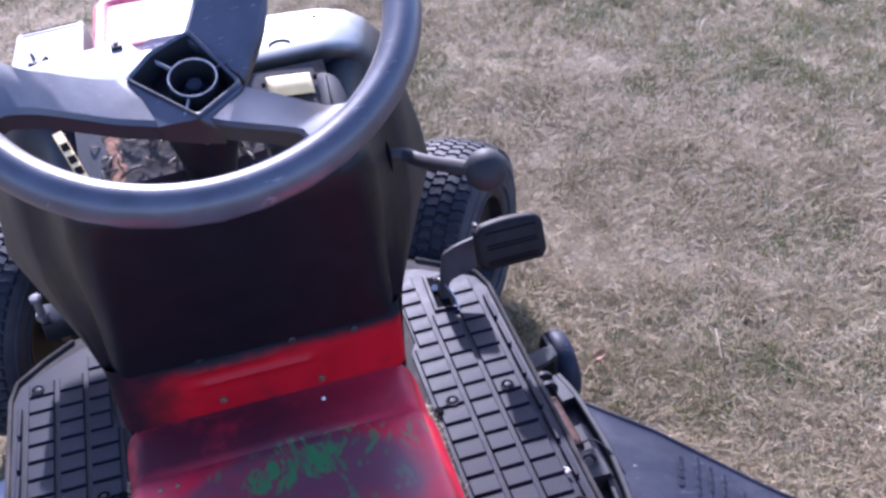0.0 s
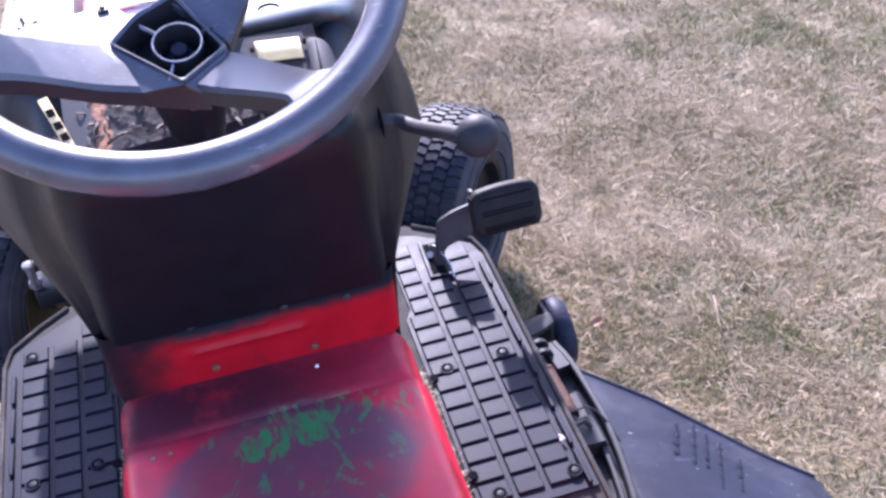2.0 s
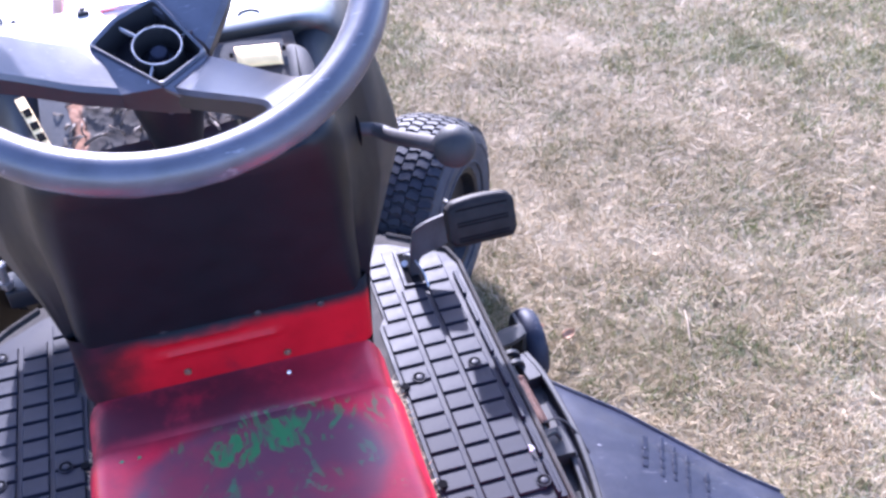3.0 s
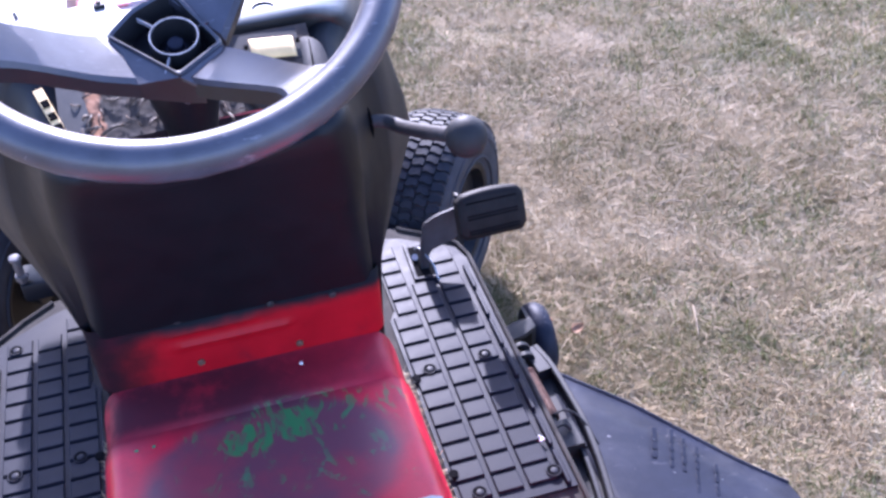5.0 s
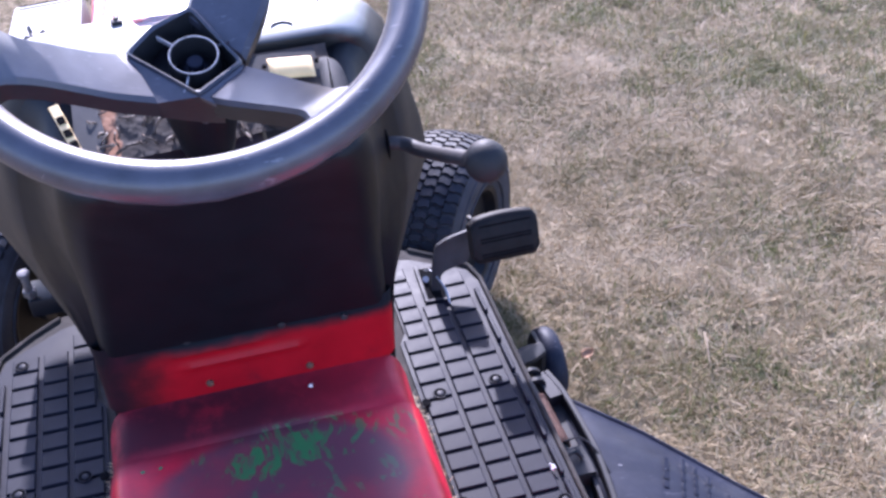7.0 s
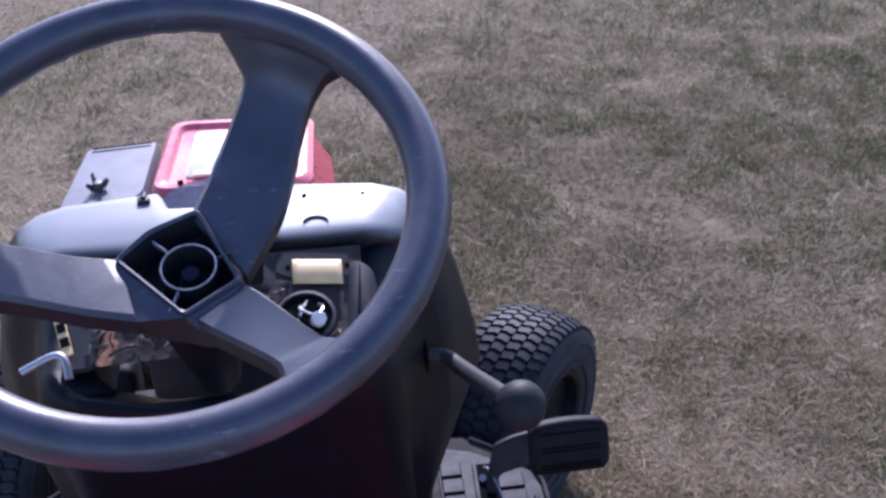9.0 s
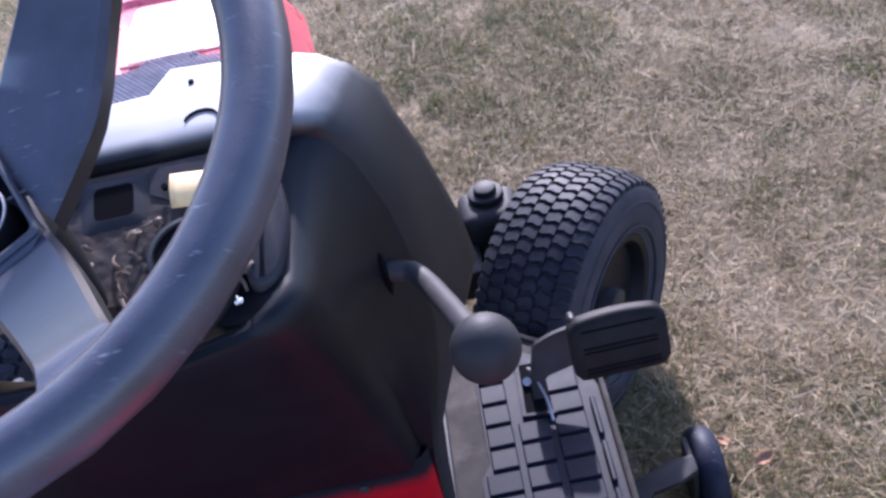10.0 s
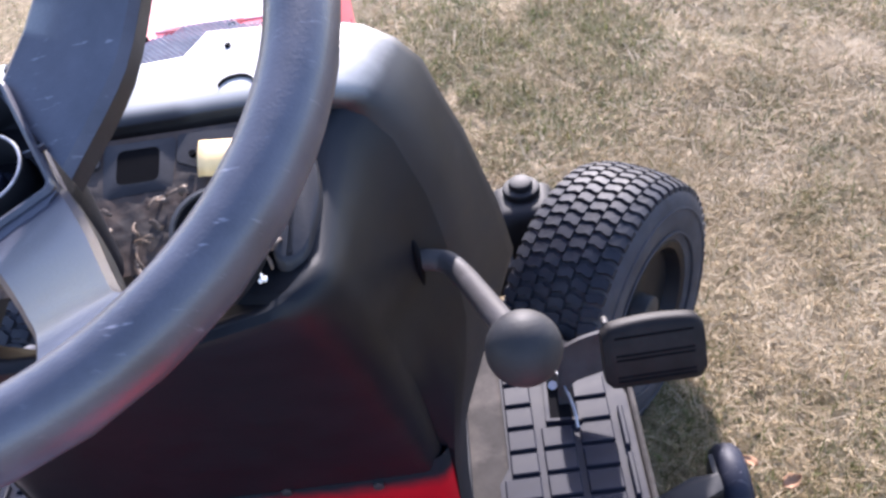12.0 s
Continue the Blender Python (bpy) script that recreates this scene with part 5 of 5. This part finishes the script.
for r_, (x, y, n_) in enumerate(((0.500, -0.112, 4), (0.524, -0.116, 5), (0.534, -0.134, 5), (0.545, -0.152, 6), (0.558, -0.185, 4))):
    for k in range(n_):
        ln = rnd.uniform(0.008, 0.016)
        bm = bmesh.new()
        sl = math.degrees(math.atan2(chute_z(x + 0.01, 0) - chute_z(x - 0.01, 0), 0.02))
        box(bm, 0.0050 if r_ else 0.0075, ln, 0.0006, pose(x, y, chute_z(x, y) + 0.0014, 0, -sl, -24), 0.0003, 1)
        x, y = x - 0.42 * (ln + 0.003), y - 0.9 * (ln + 0.003)
        part("letter_bar", bm, M_CHUTE, chute)
# hinge with spring and brackets
M_HINGE = material("hinge_plastic", (0.011, 0.011, 0.014), 0.5, spec=0.25, vary=0.3, scale=40, stain=(0.05, 0.045, 0.042), stain_amount=0.35, stain_scale=18)
bm = bmesh.new()
tube(bm, [(0.3625, 0.058, 0.222), (0.3665, -0.13, 0.222)], 0.0042, 10)
hinge = part("chute_hinge", bm, M_BLACKSTEEL, tractor, "chute hinge with rusty spring")
bm = bmesh.new()
coil = [(0.3632 + 0.0032 * a / (2 * math.pi * 26) + 0.0078 * math.cos(a), 0.016 - 0.092 * a / (2 * math.pi * 26), 0.223 + 0.0078 * math.sin(a)) for a in (2 * math.pi * k / 10 for k in range(261))]
tube(bm, coil, 0.0016, 5)
part("spring", bm, M_RUST, hinge)
bm = bmesh.new()
tube(bm, spline([(0.366, -0.076, 0.232), (0.386, -0.078, 0.235), (0.402, -0.098, 0.226), (0.410, -0.130, 0.214)], 5), 0.0014, 6)
part("spring_leg", bm, M_BLACKSTEEL, hinge)
bm = bmesh.new()
tube(bm, spline([(0.343, -0.098, 0.236), (0.347, -0.110, 0.240), (0.358, -0.108, 0.244), (0.370, -0.104, 0.241), (0.377, -0.110, 0.234)], 5), 0.0030, 8)
part("spring_hook", bm, M_HINGE, hinge)


def strip(path, half, z0, z1, name, mat):
    """A bar of even width along a line, with softened upper edges."""
    bm = bmesh.new()
    pts_ = spline(path, 6)
    rings = []
    for k, p in enumerate(pts_):
        d = (pts_[min(k + 1, len(pts_) - 1)] - pts_[max(k - 1, 0)]).normalized()
        n = Vector((-d.y, d.x, 0))
        b = min(half * 0.4, 0.002)
        rings.append([p + n * o + Vector((0, 0, h)) for o, h in ((-half, z0), (-half, z1 - b), (-half + b, z1), (half - b, z1), (half, z1 - b), (half, z0))])
    loft(bm, rings, True, (True, True))
    part(name, bm, mat, hinge)


strip([(0.378, 0.062, 0.2), (0.380, -0.02, 0.2), (0.379, -0.10, 0.2), (0.372, -0.20, 0.2), (0.364, -0.32, 0.2)], 0.022, -0.02, 0.006, "hinge_plate", M_HINGE)
strip([(0.3515, 0.054, 0.2), (0.3505, -0.02, 0.2), (0.347, -0.095, 0.2)], 0.0035, 0.0, 0.026, "hinge_rail", M_HINGE)
strip([(0.390, 0.062, 0.2), (0.399, 0.02, 0.2), (0.403, -0.05, 0.2), (0.403, -0.10, 0.2), (0.396, -0.17, 0.2), (0.384, -0.24, 0.2), (0.372, -0.32, 0.2)], 0.0045, 0.0, 0.025, "hinge_rail", M_HINGE)
strip([(0.385, -0.125, 0.2), (0.380, -0.18, 0.2), (0.369, -0.25, 0.2), (0.359, -0.32, 0.2)], 0.0035, 0.0, 0.022, "hinge_rail", M_HINGE)
strip([(0.369, -0.088, 0.2), (0.371, -0.112, 0.2), (0.371, -0.134, 0.2)], 0.017, 0.0, 0.031, "hinge_block", M_HINGE)
strip([(0.376, 0.058, 0.2), (0.382, 0.036, 0.2), (0.386, 0.010, 0.2)], 0.011, 0.0, 0.026, "hinge_block", M_HINGE)
for y in (0.060, 0.040):
    bm = bmesh.new()
    rings = []
    for k in range(21):
        a = math.pi * k / 20
        rings.append([(0.366 + r * math.cos(a), y + dy, 0.220 + r * 1.1 * math.sin(a)) for r, dy in ((0.016, -0.003), (0.016, 0.003), (0.009, 0.003), (0.009, -0.003))])
    loft(bm, rings, True, (True, True))
    part("hinge_eye", bm, M_HINGE, hinge)
bm = bmesh.new()
box(bm, 0.10, 0.34, 0.05, pose(0.345, -0.16, 0.175), 0.006)
part("chute_mount", bm, M_BLACKSTEEL, hinge)

# seat support plate and rear fender
bm = bmesh.new()
rings = []
for y, z in ((-0.262, 0.352), (-0.262, 0.378), (-0.266, 0.3835), (-0.275, 0.385), (-0.42, 0.392), (-0.60, 0.395)):
    rings.append([(XT - 0.165, y, z - 0.02), (XT - 0.155, y, z), (XT, y, z + 0.001), (XT + 0.160, y, z), (XT + 0.172, y, z - 0.006), (XT + 0.177, y, z - 0.02)])
loft(bm, rings, False)
plate = part("seat_plate", bm, M_PLATE, tractor, "scuffed grey steel seat plate")
plate.modifiers.new("thick", "SOLIDIFY").thickness = 0.003
bm = bmesh.new()
slab(bm, round_poly([(0.108, -0.290), (0.122, -0.290), (0.122, -0.335), (0.108, -0.335)], 0.006), 0.3868, 0.3885)
part("slot_hole", bm, M_DARK, plate)
for sx in (1, -1):
    bm = bmesh.new()
    rings = []
    for x, y0, zt in ((0.19, -0.300, 0.372), (0.24, -0.308, 0.384), (0.30, -0.322, 0.388), (0.37, -0.352, 0.386), (0.44, -0.40, 0.372), (0.47, -0.44, 0.345)):
        rings.append([(XC + sx * x, y0 + 0.004, zt - 0.10), (XC + sx * x, y0, zt - 0.018), (XC + sx * x, y0 - 0.006, zt - 0.005), (XC + sx * x, y0 - 0.018, zt), (XC + sx * x, y0 - 0.15, zt + 0.03), (XC + sx * x, y0 - 0.45, zt + 0.05)])
    loft(bm, rings, False)
    part("rear_fender", bm, M_FENDER, tractor, "glossy red rear fender")
# engine: red blower housing, screen, air filter box
bm = bmesh.new()
HX0, HX1, HY0, HY1 = -0.135, 0.060, 0.418, 0.615
top_ = round_poly([(HX0, HY0), (HX1, HY0), (HX1 + 0.004, HY1 - 0.01), (HX0 + 0.01, HY1)], 0.022, 5)
low_ = round_poly([(HX0 - 0.02, HY0 - 0.03), (HX1 + 0.045, HY0 - 0.035), (HX1 + 0.030, HY1 + 0.015), (HX0 - 0.01, HY1 + 0.015)], 0.030, 5)
mid_ = round_poly([(HX0 - 0.004, HY0 - 0.006), (HX1 + 0.008, HY0 - 0.008), (HX1 + 0.012, HY1), (HX0 + 0.002, HY1 + 0.006)], 0.024, 5)
inn_ = [(x + (-0.0375 - x) * 0.10, y + (0.525 - y) * 0.10) for x, y in top_]
inn2_ = [(x + (-0.0375 - x) * 0.16, y + (0.525 - y) * 0.16) for x, y in top_]
loft(bm, [at_z(low_, 0.50), at_z(low_, 0.60), at_z(mid_, 0.640), at_z(mid_, 0.664), at_z(top_, 0.671), at_z(inn_, 0.671), at_z(inn2_, 0.665)], True, (False, True))
housing = part("blower_housing", bm, M_HOUSING, tractor, "sun-faded red engine blower housing")
bm = bmesh.new()
slab(bm, round_poly([(HX0 + 0.038, HY0 + 0.034), (HX1 - 0.034, HY0 + 0.034), (HX1 - 0.032, HY1 - 0.036), (HX0 + 0.042, HY1 - 0.03)], 0.006), 0.6645, 0.6675, 0.001)
part("label", bm, M_LABEL, housing, "bleached blank label")
bm = bmesh.new()
slab(bm, [(-0.085, 0.448), (0.0, 0.446), (0.0, 0.456), (-0.085, 0.458)], 0.6705, 0.6722)
part("label", bm, M_LABEL, housing)
M_SCREEN = material("screen_metal", (0.30, 0.28, 0.29), 0.5, 0.3, vary=0.3, scale=60)
# debris screen: curved wire mesh in front of the housing
bm = bmesh.new()
for k in range(-34, 66):
    for sgn in (1, -1):
        seg = []
        for t in range(14):
            y = 0.325 + 0.011 * t
            x = -0.15 + 0.0055 * k + sgn * 0.008 * t
            if -0.135 < x < 0.05 and (x + 0.035) ** 2 / 0.0085 + (y - 0.372) ** 2 / 0.0044 < 1.0:
                seg.append((x, y, 0.677 - 0.9 * (x + 0.035) ** 2))
        if len(seg) > 1:
            tube(bm, seg, 0.0012, 4, False)
screen_ = part("debris_screen", bm, M_SCREEN, housing, "grey perforated metal debris screen")
screen_["kind"] = "stuff"
bm = bmesh.new()
cyl(bm, 0.085, 0.05, pose(-0.035, 0.352, 0.615), 40, bevel=0.006)
part("screen_drum", bm, M_BLACKSTEEL, housing)
for x, y in ((0.040, 0.428), (-0.01, 0.430), (-0.10, 0.428)):
    bm = bmesh.new()
    cyl(bm, 0.004, 0.005, pose(x, y, 0.672), 8)
    part("screw", bm, M_DARK, housing)
bm = bmesh.new()
air = [(-0.262, 0.400), (-0.185, 0.400), (-0.150, 0.455), (-0.150, 0.612), (-0.250, 0.602)]
ro, ri = round_poly(air, 0.012), round_poly(inset(air, 0.008), 0.010)
lo_ = [(x + (-0.2 - x) * -0.10, y + (0.51 - y) * -0.05) for x, y in ro]
loft(bm, [at_z(lo_, 0.50), at_z(lo_, 0.60), at_z(ro, 0.640), at_z(ri, 0.6475)], True, (False, True))
airbox = part("air_filter_box", bm, M_GREYBOX, tractor, "grey plastic air filter cover with a star knob")
for y in (0.588, 0.598):
    bm = bmesh.new()
    box(bm, 0.082, 0.0022, 0.002, pose(-0.200, y, 0.6475, 0, 0, 6), 0.0006, 1)
    part("groove", bm, M_DARK, airbox)
bm = bmesh.new()
cyl(bm, 0.0075, 0.016, pose(0, 0, 0.004), 16, bevel=0.002)
for k in range(4):
    a = 90 * k + 20
    wing = [(0.004, -0.002), (0.013, -0.002), (0.021, 0.010 + 0.006 * (k % 2)), (0.017, 0.015 + 0.006 * (k % 2)), (0.009, 0.010), (0.004, 0.011)]
    wb = bmesh.new()
    slab(wb, wing, -0.0022, 0.0022, 0.0006)
    wb.transform(pose(0, 0, 0, 0, 0, a) @ pose(0, 0, 0, 90))
    me_ = bpy.data.meshes.new("wing")
    wb.to_mesh(me_)
    wb.free()
    bm.from_mesh(me_)
bm.transform(pose(-0.214, 0.470, 0.651, 4, 5, 14) @ Matrix.Scale(0.78, 4))
part("star_knob", bm, M_DULL, airbox)
bm = bmesh.new()
box(bm, 0.24, 0.34, 0.22, pose(-0.05, 0.50, 0.39), 0.02)
part("engine_block", bm, M_BLACKSTEEL, tractor)

# dried clippings caught along the tunnel's foot
rngc = np.random.default_rng(31)
n_ = 1500
cx_ = np.where(rngc.random(n_) < 0.75, rngc.normal(0.1795, 0.004, n_), rngc.normal(-0.2065, 0.003, n_))
clip_ = blades("dried_clippings", M_STRAW, np.c_[cx_, rngc.uniform(-0.30, 0.02, n_)], (0.005, 0.014), (0.0010, 0.0022), (0, 20, 70), "dried grass clippings along the tunnel", 32)
clip_.location.z = 0.284
clip_["category"] = "clippings"
